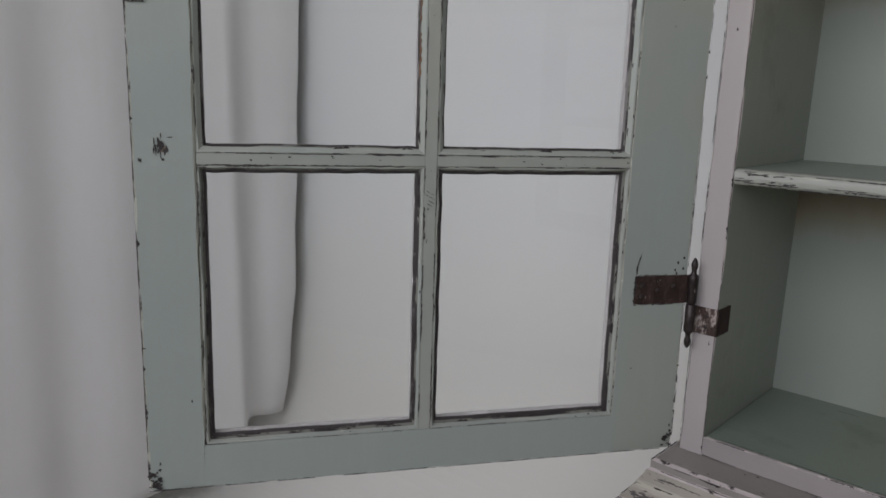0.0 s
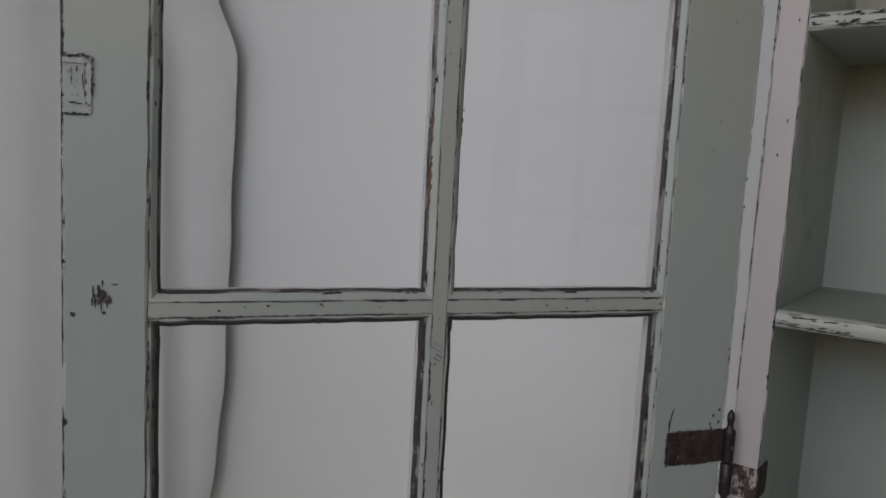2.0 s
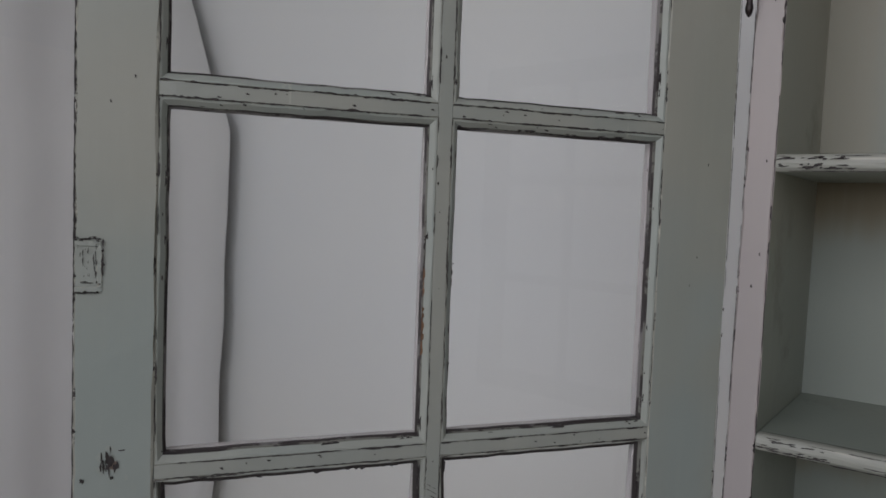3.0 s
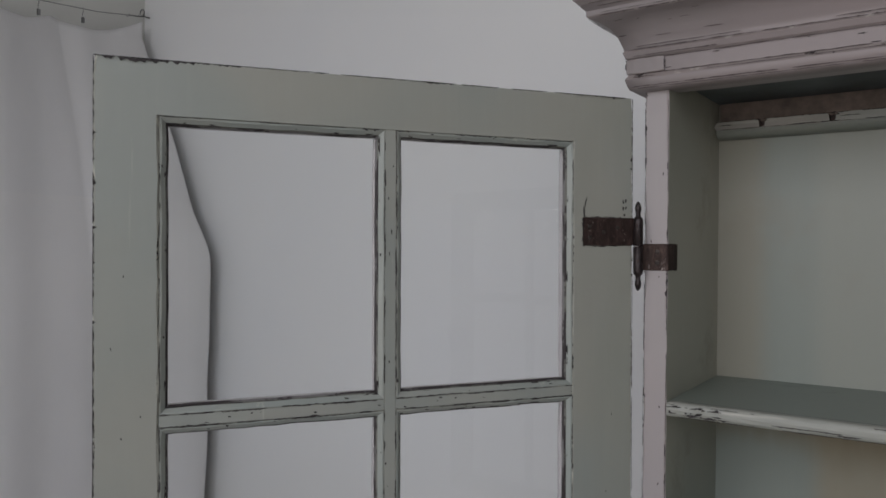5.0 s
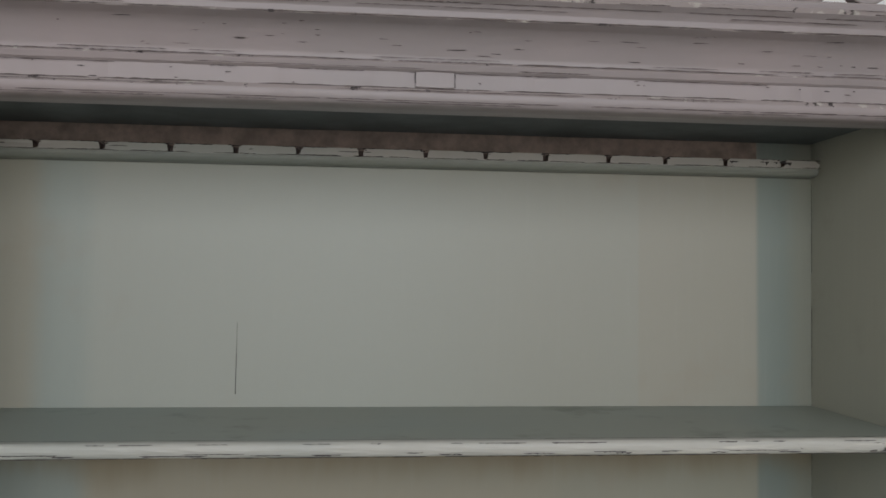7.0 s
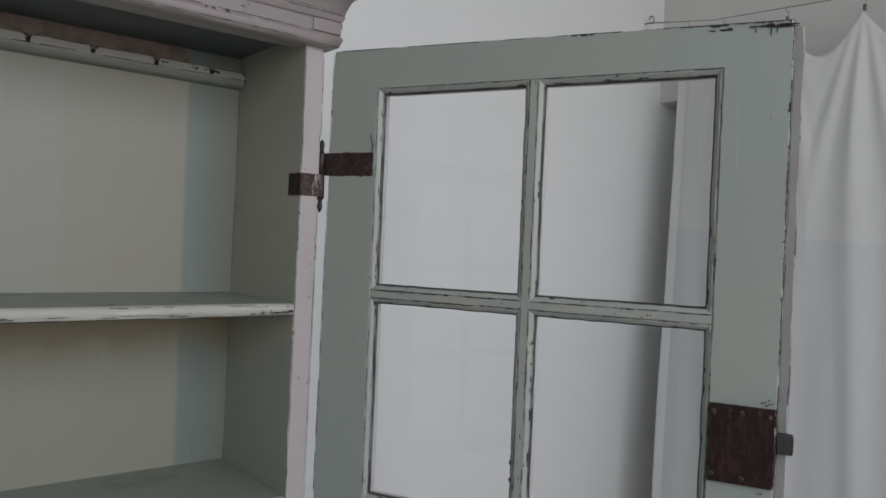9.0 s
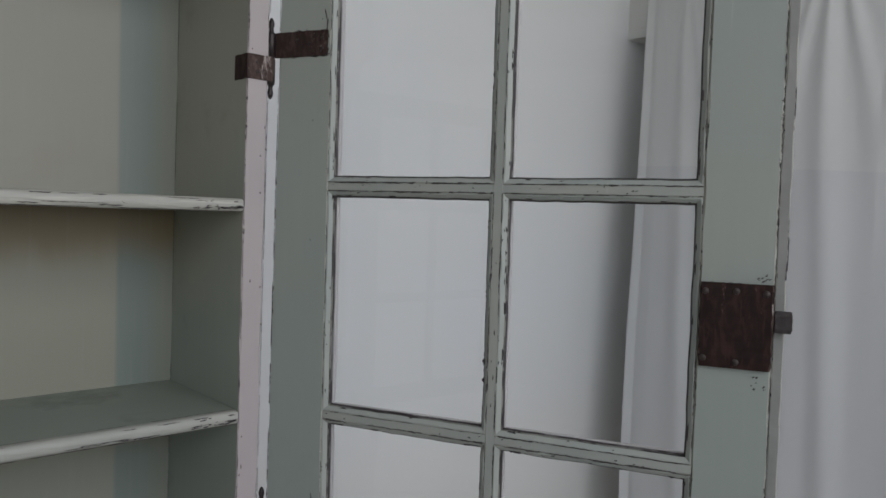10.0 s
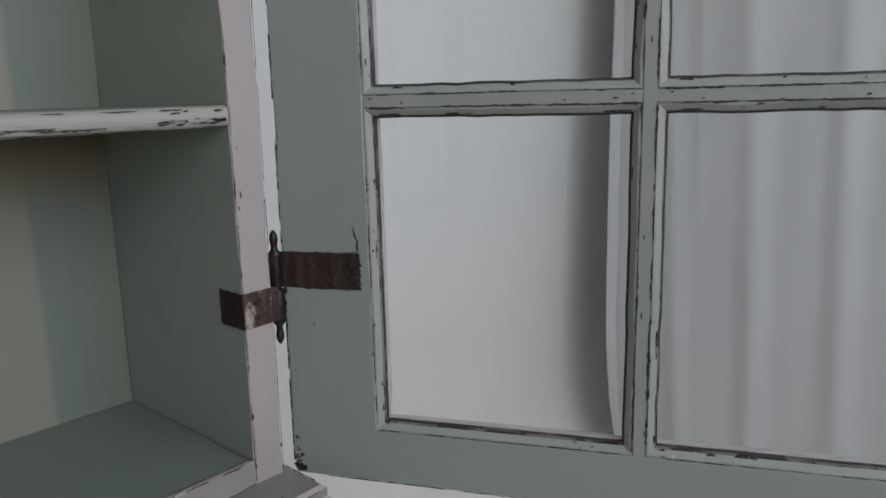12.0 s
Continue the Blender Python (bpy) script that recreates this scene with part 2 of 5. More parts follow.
def glass_material():
    m, n, l, b = material("old_window_glass")
    b.inputs["Base Color"].default_value = (0.99, 1, 0.995, 1)
    b.inputs["Roughness"].default_value, b.inputs["IOR"].default_value = 0.0, 1.3
    b.inputs["Transmission Weight"].default_value = 1.0
    relief(n, l, b, noise_node(n, l, 9, 2, 0.5), 0.03, 0.002)
    return m


M_GLASS = glass_material()


def back_material():
    """Back panel: sage with a broad sallow repaint that stops at a straight line near one side."""
    m, n, l, b = material("back_panel_paint")
    tc, sep = n.new("ShaderNodeTexCoord"), n.new("ShaderNodeSeparateXYZ")
    l.new(tc.outputs["Object"], sep.inputs[0])
    right = ramp(n, l, sep.outputs[0], 0.464, 0.472)
    left = ramp(n, l, sep.outputs[0], -0.440, -0.405)
    big = ramp(n, l, noise_node(n, l, 2.6, 3, 0.5, (1, 1, 0.7)), 0.36, 0.64)
    yellow = mix(n, l, big, (0.298, 0.272, 0.206), (0.265, 0.260, 0.204))
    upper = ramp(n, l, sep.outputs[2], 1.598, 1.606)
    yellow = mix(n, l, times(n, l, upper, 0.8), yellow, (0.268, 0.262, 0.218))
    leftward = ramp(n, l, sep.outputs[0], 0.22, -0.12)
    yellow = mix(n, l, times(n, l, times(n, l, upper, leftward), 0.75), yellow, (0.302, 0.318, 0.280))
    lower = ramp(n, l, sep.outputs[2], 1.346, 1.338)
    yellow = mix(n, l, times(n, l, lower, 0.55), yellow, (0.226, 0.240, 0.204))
    board_edge = ramp(n, l, sep.outputs[0], 0.302, 0.297)
    yellow = mix(n, l, times(n, l, times(n, l, upper, board_edge), 0.35), yellow, (0.270, 0.286, 0.250))
    blue = (0.180, 0.209, 0.186)
    corner = times(n, l, upper, ramp(n, l, sep.outputs[0], -0.468, -0.505))
    side = mix(n, l, corner, (0.250, 0.275, 0.244), (0.285, 0.275, 0.222))
    col = mix(n, l, left, side, yellow)
    col = mix(n, l, right, col, blue)
    col = mix(n, l, times(n, l, ramp(n, l, sep.outputs[0], 0.500, 0.535), 0.6), col, (0.225, 0.222, 0.175))
    tea = ramp(n, l, noise_node(n, l, 5, 4, 0.65, shift=(3, 8, 2)), 0.58, 0.8)
    col = mix(n, l, times(n, l, tea, 0.25), col, (0.25, 0.20, 0.145))
    # brown stain and the shelves' shade, painted together as bands under both shelves
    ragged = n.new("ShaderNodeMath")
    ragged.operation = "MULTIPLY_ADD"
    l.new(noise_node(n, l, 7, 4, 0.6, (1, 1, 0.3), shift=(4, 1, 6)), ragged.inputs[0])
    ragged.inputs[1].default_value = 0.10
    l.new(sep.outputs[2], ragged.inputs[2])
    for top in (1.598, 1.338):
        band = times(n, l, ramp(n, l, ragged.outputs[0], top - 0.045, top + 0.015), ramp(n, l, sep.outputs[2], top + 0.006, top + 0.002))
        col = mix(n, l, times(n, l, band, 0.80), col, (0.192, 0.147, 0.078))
    # brown blotch with corner shade painted into it, under the lower shelf
    blot_shade = times(n, l, ramp(n, l, ragged.outputs[0], 1.338 - 0.010, 1.338 + 0.060), ramp(n, l, sep.outputs[2], 1.344, 1.340))
    blot_shade = times(n, l, blot_shade, ramp(n, l, sep.outputs[0], -0.40, -0.50))
    col = mix(n, l, times(n, l, blot_shade, 0.7), col, (0.085, 0.068, 0.050))
    streak = noise_node(n, l, 110, 3, 0.6, (1, 1, 0.05))
    col = mix(n, l, times(n, l, ramp(n, l, streak, 0.5, 0.8), 0.12), col, (0.32, 0.32, 0.28))
    chip = ramp(n, l, noise_node(n, l, 60, 5, 0.7, (1, 1, 0.3), shift=(5, 5, 1)), 0.80, 0.82)
    col = mix(n, l, chip, col, DARK)
    l.new(col, b.inputs["Base Color"])
    b.inputs["Roughness"].default_value = 0.45
    relief(n, l, b, streak, 0.1, 0.001)
    return m


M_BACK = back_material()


# ---- mesh helpers ----
rnd = random.Random(7)


def mesh_object(name, bm, mats, smooth=False):
    bmesh.ops.recalc_face_normals(bm, faces=bm.faces)
    me = bpy.data.meshes.new(name)
    bm.to_mesh(me)
    bm.free()
    for m in mats if isinstance(mats, (list, tuple)) else (mats,):
        me.materials.append(m)
    if smooth:
        for p in me.polygons:
            p.use_smooth = True
    return new(name, me)


def part(name, bm, mats, parent, label="", smooth=False):
    """One mesh under a thing or a part; the mesh is in the parent's own space."""
    ob = mesh_object(name, bm, mats, smooth)
    ob.parent = parent
    return tagged(ob, label) if label else ob


def setting(name, bm, mats, label, category, smooth=False):
    return tagged(mesh_object(name, bm, mats, smooth), label, category, kind="structure")


def box(bm, x0, x1, y0, y1, z0, z1, mat=0):
    v = [bm.verts.new((x, y, z)) for z in (z0, z1) for y in (y0, y1) for x in (x0, x1)]
    for q in ((0, 1, 3, 2), (4, 6, 7, 5), (0, 4, 5, 1), (2, 3, 7, 6), (0, 2, 6, 4), (1, 5, 7, 3)):
        bm.faces.new([v[i] for i in q]).material_index = mat


def board(bm, lo, hi, ch=0.0015, wave=0.0004, step=0.03, flat=0, edge=1):
    """A plank with worn, uneven arrises: rings of eight points along its longest side."""
    size = [hi[i] - lo[i] for i in range(3)]
    a = size.index(max(size))
    b, c = [i for i in range(3) if i != a]
    count = max(2, int(size[a] / step) + 1)
    ch = min(ch, size[b] * 0.3, size[c] * 0.3)
    rings = []
    for k in range(count + 1):
        t = lo[a] + size[a] * k / count
        if k == 0 or k == count:
            inset = ch * 0.7
        else:
            inset = 0
        ring = []
        for sb, sc in ((0, 0), (1, 0), (1, 1), (0, 1)):
            e = ch * rnd.uniform(0.35, 1.35)
            f = ch * rnd.uniform(0.35, 1.35)
            pb, pc = (lo[b] + inset, hi[b] - inset)[sb], (lo[c] + inset, hi[c] - inset)[sc]
            db, dc = (1, -1)[sb], (1, -1)[sc]
            j = rnd.uniform(-wave, wave)
            one, two = (pb + db * e, pc + j * 0.3), (pb + j, pc + dc * f)
            ring += [one, two] if (sb == sc) == 1 else [two, one]
        # order the points round the section
        ring = [ring[i] for i in range(8)]
        mid = ((lo[b] + hi[b]) / 2, (lo[c] + hi[c]) / 2)
        ring.sort(key=lambda p: math.atan2((p[1] - mid[1]) / size[c], (p[0] - mid[0]) / size[b]))
        vs = []
        for p in ring:
            co = [0, 0, 0]
            co[a], co[b], co[c] = t, p[0], p[1]
            vs.append(bm.verts.new(co))
        rings.append(vs)
    for r, s in zip(rings, rings[1:]):
        for i in range(8):
            j = (i + 1) % 8
            p, q = r[i].co, r[j].co
            slant = abs(p[b] - q[b]) < size[b] * 0.31 and abs(p[c] - q[c]) < size[c] * 0.31 and min(abs(p[b] - q[b]), abs(p[c] - q[c])) > ch * 0.15
            bm.faces.new((r[i], r[j], s[j], s[i])).material_index = edge if slant else flat
    for r in (rings[0], rings[-1]):
        bm.faces.new(r).material_index = flat


def chips(bm, p0, p1, across, normal, density=0.5, width=(0.0006, 0.0022), length=(0.004, 0.03), mat=0, lift=0.0004):
    """Flakes of lost paint strung along an edge from p0 to p1; they reach from it in the way across."""
    p0, p1, across, normal = Vector(p0), Vector(p1), Vector(across).normalized(), Vector(normal).normalized()
    total = (p1 - p0).length
    way = (p1 - p0) / total
    s = rnd.uniform(0, 0.02)
    while s < total - 0.003:
        ln = min(rnd.uniform(*length) * rnd.uniform(0.3, 1.0), total - s)
        k = max(3, min(26, int(ln / 0.0022)))
        w = rnd.uniform(*width) * 0.72
        outer, inner = [], []
        for i in range(k + 1):
            at = p0 + way * (s + ln * i / k) + normal * lift
            end = 0.15 if i in (0, k) else 1
            outer.append(bm.verts.new(at - across * rnd.uniform(0, 0.0004)))
            inner.append(bm.verts.new(at + across * w * end * rnd.uniform(0.2, 1.45)))
        for i in range(k):
            bm.faces.new((outer[i], outer[i + 1], inner[i + 1], inner[i])).material_index = mat
        s += ln + rnd.expovariate(1.0) * (length[1] * 0.6) * (1 - density) / max(density, 0.05)


def flake(bm, centre, a, b, r0, r1, normal, mat=0, lift=0.0005):
    """One ragged spot of lost paint."""
    c, a, b, normal = Vector(centre), Vector(a), Vector(b), Vector(normal)
    vs = []
    for i in range(10):
        t = 2 * math.pi * i / 10
        k = rnd.uniform(0.45, 1.2)
        vs.append(bm.verts.new(c + normal * lift + a * (math.cos(t) * r0 * k) + b * (math.sin(t) * r1 * k)))
    bm.faces.new(vs).material_index = mat


def lathe(bm, profile, centre, axis="z", seg=16, mat=0):
    """A turned shape: (radius, height) pairs round an upright or level axis."""
    rings = []
    for r, h in profile:
        ring = []
        for i in range(seg):
            t = 2 * math.pi * i / seg
            p = {"z": (r * math.cos(t), r * math.sin(t), h), "y": (r * math.cos(t), h, r * math.sin(t)), "x": (h, r * math.cos(t), r * math.sin(t))}[axis]
            ring.append(bm.verts.new([centre[k] + p[k] for k in range(3)]))
        rings.append(ring)
    for r, s in zip(rings, rings[1:]):
        for i in range(seg):
            bm.faces.new((r[i], r[(i + 1) % seg], s[(i + 1) % seg], s[i])).material_index = mat
    bm.faces.new(rings[0][::-1]).material_index = mat
    bm.faces.new(rings[-1]).material_index = mat


def tube(bm, points, radius, seg=8, mat=0):
    pts = [Vector(p) for p in points]
    rings = []
    for i, p in enumerate(pts):
        d = (pts[min(i + 1, len(pts) - 1)] - pts[max(i - 1, 0)]).normalized()
        u = d.cross(Vector((0, 0, 1)))
        u = u.normalized() if u.length > 0.05 else Vector((1, 0, 0))
        w = d.cross(u).normalized()
        rings.append([bm.verts.new(p + (u * math.cos(2 * math.pi * k / seg) + w * math.sin(2 * math.pi * k / seg)) * radius) for k in range(seg)])
    for r, s in zip(rings, rings[1:]):
        for i in range(seg):
            bm.faces.new((r[i], r[(i + 1) % seg], s[(i + 1) % seg], s[i])).material_index = mat
    bm.faces.new(rings[0][::-1]), bm.faces.new(rings[-1])


# ---- the room ----
def build_room():
    # back wall and floor are one white sweep: a cove of 0.42 m where they meet
    R = 0.42
    bm = bmesh.new()
    prof = [(YB, ZC)] + [(YB - R + R * math.cos(a), R - R * math.sin(a)) for a in np.linspace(0, math.pi / 2, 17)]
    xs = np.linspace(XL - 0.05, XR + 0.16, 9)
    rows = [[bm.verts.new((x, y, z)) for x in xs] for y, z in prof]
    back = [[bm.verts.new((x, YB + 0.12, z)) for x in xs] for z in (ZC, -0.12)]
    low = [bm.verts.new((x, YB - R, -0.12)) for x in xs]
    chain = [back[0]] + rows + [low, back[1], back[0]]
    for r, s in zip(chain, chain[1:]):
        for i in range(len(xs) - 1):
            bm.faces.new((r[i], r[i + 1], s[i + 1], s[i]))
    for e in (0, -1):
        bm.faces.new([r[e] for r in chain[:-1]])
    setting("wall_back", bm, M_WALL, "smooth white wall curving into the floor behind the cabinet", "wall", smooth=False)
    bm = bmesh.new()
    box(bm, XL - 0.05, XR + 0.16, YF - 0.1, YB - R, -0.12, 0)
    setting("floor", bm, M_FLOOR, "white painted floor", "floor")
    bm = bmesh.new()
    box(bm, XL - 0.15, XR + 0.22, YF - 0.15, YB + 0.12, ZC + 0.002, ZC + 0.12)
    setting("ceiling", bm, M_CEIL, "plain white ceiling", "ceiling")
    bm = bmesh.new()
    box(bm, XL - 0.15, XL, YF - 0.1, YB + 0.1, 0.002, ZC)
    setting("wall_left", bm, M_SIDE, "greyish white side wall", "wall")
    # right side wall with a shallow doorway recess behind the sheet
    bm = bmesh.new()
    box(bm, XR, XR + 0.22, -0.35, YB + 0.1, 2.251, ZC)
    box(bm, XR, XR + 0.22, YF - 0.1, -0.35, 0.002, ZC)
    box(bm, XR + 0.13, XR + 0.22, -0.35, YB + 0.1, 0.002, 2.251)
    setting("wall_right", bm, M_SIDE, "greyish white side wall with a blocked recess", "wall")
    # wall behind the camera, with its window
    bm = bmesh.new()
    (a0, a1, _), = WINDOWS
    for x0, x1 in ((XL, a0), (a1, XR)):
        box(bm, x0, x1, YF - 0.1, YF + 0.1, 0.002, ZC)
    for x0, x1, _ in WINDOWS:
        box(bm, x0, x1, YF - 0.1, YF + 0.1, 0.002, WZ0)
        box(bm, x0, x1, YF - 0.1, YF + 0.1, WZ1, ZC)
    setting("wall_front", bm, M_WALL, "plain white wall with one wide window", "wall")


build_room()


# ---- sheets on wires ----
def sheet(name, line, top, bottom, tone_line, label, upper, lower):
    """A hanging sheet. line(s, z): its plan; top(s), bottom(s): heights; then height and slope of the line where its
    tone changes.
    """
    bm = bmesh.new()
    ns, na, nb = 360, 34, 46
    grid = []
    for i in range(ns + 1):
        s = i / ns
        t, b = top(s), bottom(s)
        m = tone_line[0] - tone_line[1] * s
        zs = [t + (m - t) * k / na for k in range(na)] + [m + (b - m) * k / nb for k in range(nb + 1)]
        grid.append([bm.verts.new((*line(s, z), z)) for z in zs])
    for i in range(ns):
        for k in range(na + nb):
            f = bm.faces.new((grid[i][k], grid[i + 1][k], grid[i + 1][k + 1], grid[i][k + 1]))
            f.material_index = 0 if k < na else 1
    ob = mesh_object(name, bm, (upper, lower), smooth=True)
    thick = ob.modifiers.new("thickness", "SOLIDIFY")
    thick.thickness, thick.offset = 0.0012, 0
    return tagged(ob, label, "sheet")


def interp(x, table):
    xs, ys = zip(*table)
    return float(np.interp(x, xs, ys))


def left_line(s, z):
    # the free edge near the back wall, a broad flap, then the run along the side wall
    ex = interp(z, ((0.1, -2.40), (0.25, -2.346), (0.5, -2.290), (0.75, -2.259), (1.0, -2.251), (1.25, -2.241), (1.5, -2.236), (1.7, -2.228), (1.76, -2.231), (1.80, -2.252), (1.9, -2.319), (2.1, -2.404), (2.3, -2.500), (2.5, -2.598)))
    ex += 0.0035 * math.sin(17 * z + 0.6) * min(1.0, max(0.0, 1.7 - z) * 4)
    ey = interp(z, ((0.1, 0.655), (0.3, 0.688), (2.55, 0.694)))
    fold = interp(z, ((0.3, 0.490), (1.0, 0.472), (1.5, 0.459)))
    fx = interp(z, ((1.70, -2.270), (1.90, -2.352), (2.10, -2.434), (2.30, -2.512), (2.50, -2.575)))
    low = interp(z, ((0.4, 1.0), (1.6, 1.0), (2.1, 0.2)))
    # flap that runs forward, a turn, then the run along the side wall
    t = min(1.0, s / 0.14)
    if s <= 0.14:
        bow = -0.055 * math.sin(math.pi * t ** 1.4) ** 2 * low
        return ex + (fx - ex) * t + bow, ey + (fold - ey) * t
    d = (s - 0.14) / 0.86
    bx = interp(z, ((1.70, -2.385), (2.10, -2.46), (2.50, -2.585)))
    if d < 0.06:
        a = d / 0.06
        return fx + (bx - fx) * a * a * (3 - 2 * a), fold - (fold - 0.39) * a
    y = 0.39 - 1.65 * (d - 0.06) / 0.94
    q = 0.39 - y
    hang = interp(z, ((0.1, 1.25), (1.6, 1.0), (2.5, 0.55)))
    x = bx + (interp(z, ((1.7, -2.410), (2.5, -2.45))) - bx) * min(1.0, q / 0.25) + hang * (0.018 * (1 - math.cos(2 * math.pi * q / 0.40)) / 2 + 0.008 * (math.sin(2 * math.pi * q / 0.23 + 0.8 + 0.25 * z) - math.sin(0.8 + 0.25 * z)))
    return x, y


LEFT_WIRE = ((-2.632, 0.728, 2.586), (-2.54, 0.50, 2.528), (-2.47, 0.27, 2.492), (-2.44, -0.3, 2.46), (-2.43, -1.5, 2.44))


def wire_z(y, wire):
    return float(np.interp(-y, [-p[1] for p in wire], [p[2] for p in wire]))


def left_top(s):
    y = left_line(s, 2.45)[1]
    dip = abs(math.sin(math.pi * (y - 0.70) / 0.34))
    return wire_z(y, LEFT_WIRE) - 0.022 - 0.03 * dip


def left_bottom(s):
    return interp(s, ((0, 0.300), (0.03, 0.303), (0.14, 0.312), (0.18, 0.20), (0.22, 0.13), (1, 0.12)))


sheet("hanging_sheet", left_line, left_top, left_bottom, (1.930, 0.0), "white cotton sheet hung from a wire along the side wall", M_CLOTH_B, M_CLOTH)

RIGHT_WIRE = ((2.259, 0.728, 2.516), (2.225, 0.45, 2.462), (2.185, 0.15, 2.433), (2.160, -0.036, 2.415), (2.13, -0.6, 2.402), (2.12, -1.6, 2.390))
CLIPS_R = (0.55, 0.41, 0.19, -0.036, -0.30, -0.56, -0.82, -1.08)


def right_line(s, z):
    q = 1.80 * s
    near_edge = max(0.0, 1 - q / 0.30)
    y = 0.583 + 0.0324 * (z - 1.5) - q
    edge = interp(z, ((0.1, 2.240), (0.25, 2.206), (0.4, 2.169), (0.6, 2.151), (0.8, 2.158), (1.0, 2.169), (1.25, 2.186), (1.5, 2.212), (1.75, 2.233), (2.0, 2.256), (2.2, 2.270), (2.4, 2.289)))
    body = interp(z, ((0.1, 2.10), (1.5, 2.125), (2.4, 2.155)))
    x = body + (edge - body) * near_edge
    hang = interp(z, ((0.1, 1.2), (1.5, 1.0), (2.0, 0.7), (2.35, 0.3)))
    # soft upright folds, one every 0.21 m, each a little different
    wob = 0.005 * math.sin(1.1 * z + 7 * y)
    ridge = 0.5 + 0.5 * math.cos(2 * math.pi * (y - 0.055 * (z - 1.4) + 0.062 + wob) / 0.212)
    x -= hang * min(1.0, q / 0.07) * (0.0135 * ridge ** 3.6 + 0.0007 * math.sin(2 * math.pi * y / 0.093 + 0.4 * z) + 0.006 * math.sin(2 * math.pi * y / 0.71 + 0.5))
    # folds that fan out below the clips and die away downwards
    near = min(CLIPS_R, key=lambda c: abs(c - y))
    d = max(0.0, 2.35 - z)
    r = (y - near) / (0.010 + 0.16 * d)
    x -= 0.024 * min(1.0, d / 0.22) * math.exp(-d / 0.60) * math.exp(-0.22 * r * r) * (0.5 + 0.5 * math.cos(4.4 * r)) ** 1.3 * min(1.0, q / 0.55)
    # rolled hem along the free edge
    if q < 0.09:
        x += 0.016 * (q / 0.032 if q < 0.032 else (1 - (q - 0.032) / 0.058) ** 2)
    return x, y


def right_top(s):
    y = 0.610 - 1.80 * s
    above = [c for c in CLIPS_R if c >= y] or [CLIPS_R[0]]
    below = [c for c in CLIPS_R if c < y] or [CLIPS_R[-1]]
    a, b = min(above), max(below)
    t = 0.0 if a == b else min(1, max(0, (a - y) / (a - b)))
    dip = (1 - abs(2 * t - 1) ** 1.7) * 0.118 * min(1.0, (a - b) / 0.22)
    return wire_z(y, RIGHT_WIRE) - 0.042 - dip


sheet("hanging_sheet", right_line, right_top, lambda s: 0.16, (1.790, 0.11), "white cotton sheet in soft folds clipped to a wire", M_LINEN, M_LINEN_B)


def wire_set(wire, clip_ys):
    bm = bmesh.new()
    tube(bm, wire, 0.0013, 6)
    ob = tagged(mesh_object("curtain_wire", bm, M_WIRE, True), "thin grey wire stretched from a wall hook", "wire")
    h = Vector(wire[0])
    run = (Vector(wire[1]) - h).normalized()
    tail = [h + run * (0.004 + 0.0022 * k) + Vector((0.0030 * math.sin(k * 0.8), 0, 0.0030 * math.cos(k * 0.8))) * (1 if k < 40 else 1.6) for k in range(46)]
    bm = bmesh.new()
    tube(bm, tail, 0.0010, 5)
    part("twisted_tail", bm, M_WIRE, ob, "wire end wound round the wire", True)
    hook = bmesh.new()
    pts = [(h.x, YB + 0.005, h.z), (h.x, h.y - 0.01, h.z)]
    pts += [(h.x + 0.012 * math.sin(a), h.y - 0.012, h.z + 0.012 * (1 - math.cos(a)) - 0.002) for a in np.linspace(0.1, 5.0, 14)]
    tube(hook, pts, 0.0022, 6)
    part("wall_hook", hook, M_WIRE, ob, "small bent wire hook", True)
    for y in clip_ys:
        z = wire_z(y, wire)
        x = float(np.interp(-y, [-p[1] for p in wire], [p[0] for p in wire]))
        c = bmesh.new()
        tube(c, [(x, y, z + 0.004), (x - 0.004, y + 0.003, z - 0.008), (x + 0.003, y - 0.003, z - 0.016), (x, y, z - 0.028)], 0.0012, 5)
        box(c, x - 0.003, x + 0.003, y - 0.004, y + 0.004, z - 0.044, z - 0.027)
        part("clip", c, M_WIRE, ob, "small grey clip", False)


wire_set(LEFT_WIRE, (0.44, 0.28, -0.06, -0.4, -0.74))
wire_set(RIGHT_WIRE, CLIPS_R)

# ---- the cabinet ----
CX0, CX1 = -0.5830, 0.5635          # outer sides
IX0, IX1 = -0.5570, 0.5355          # inner sides at the front
JX0, JX1 = -0.5565, 0.5340          # inner sides at the back
YBK = 0.212
BASE = Vector((-0.013, 0.12, 0.0))
cabinet = new("display_cabinet")
cabinet.location = BASE
tagged(cabinet, "old cupboard painted mauve white and sage green, both glazed doors open", "cabinet")


def lean(bm):
    """The carcass stands a little out of plumb."""
    for v in bm.verts:
        v.co.x -= 0.007 * (1.75 - max(1.0, min(1.85, v.co.z)))


def cab(name, bm, mats, label="", smooth=False, parent=None):
    """A part of the cabinet, given in world places."""
    lean(bm)
    bmesh.ops.translate(bm, verts=bm.verts, vec=-BASE)
    return part(name, bm, mats, parent or cabinet, label, smooth)


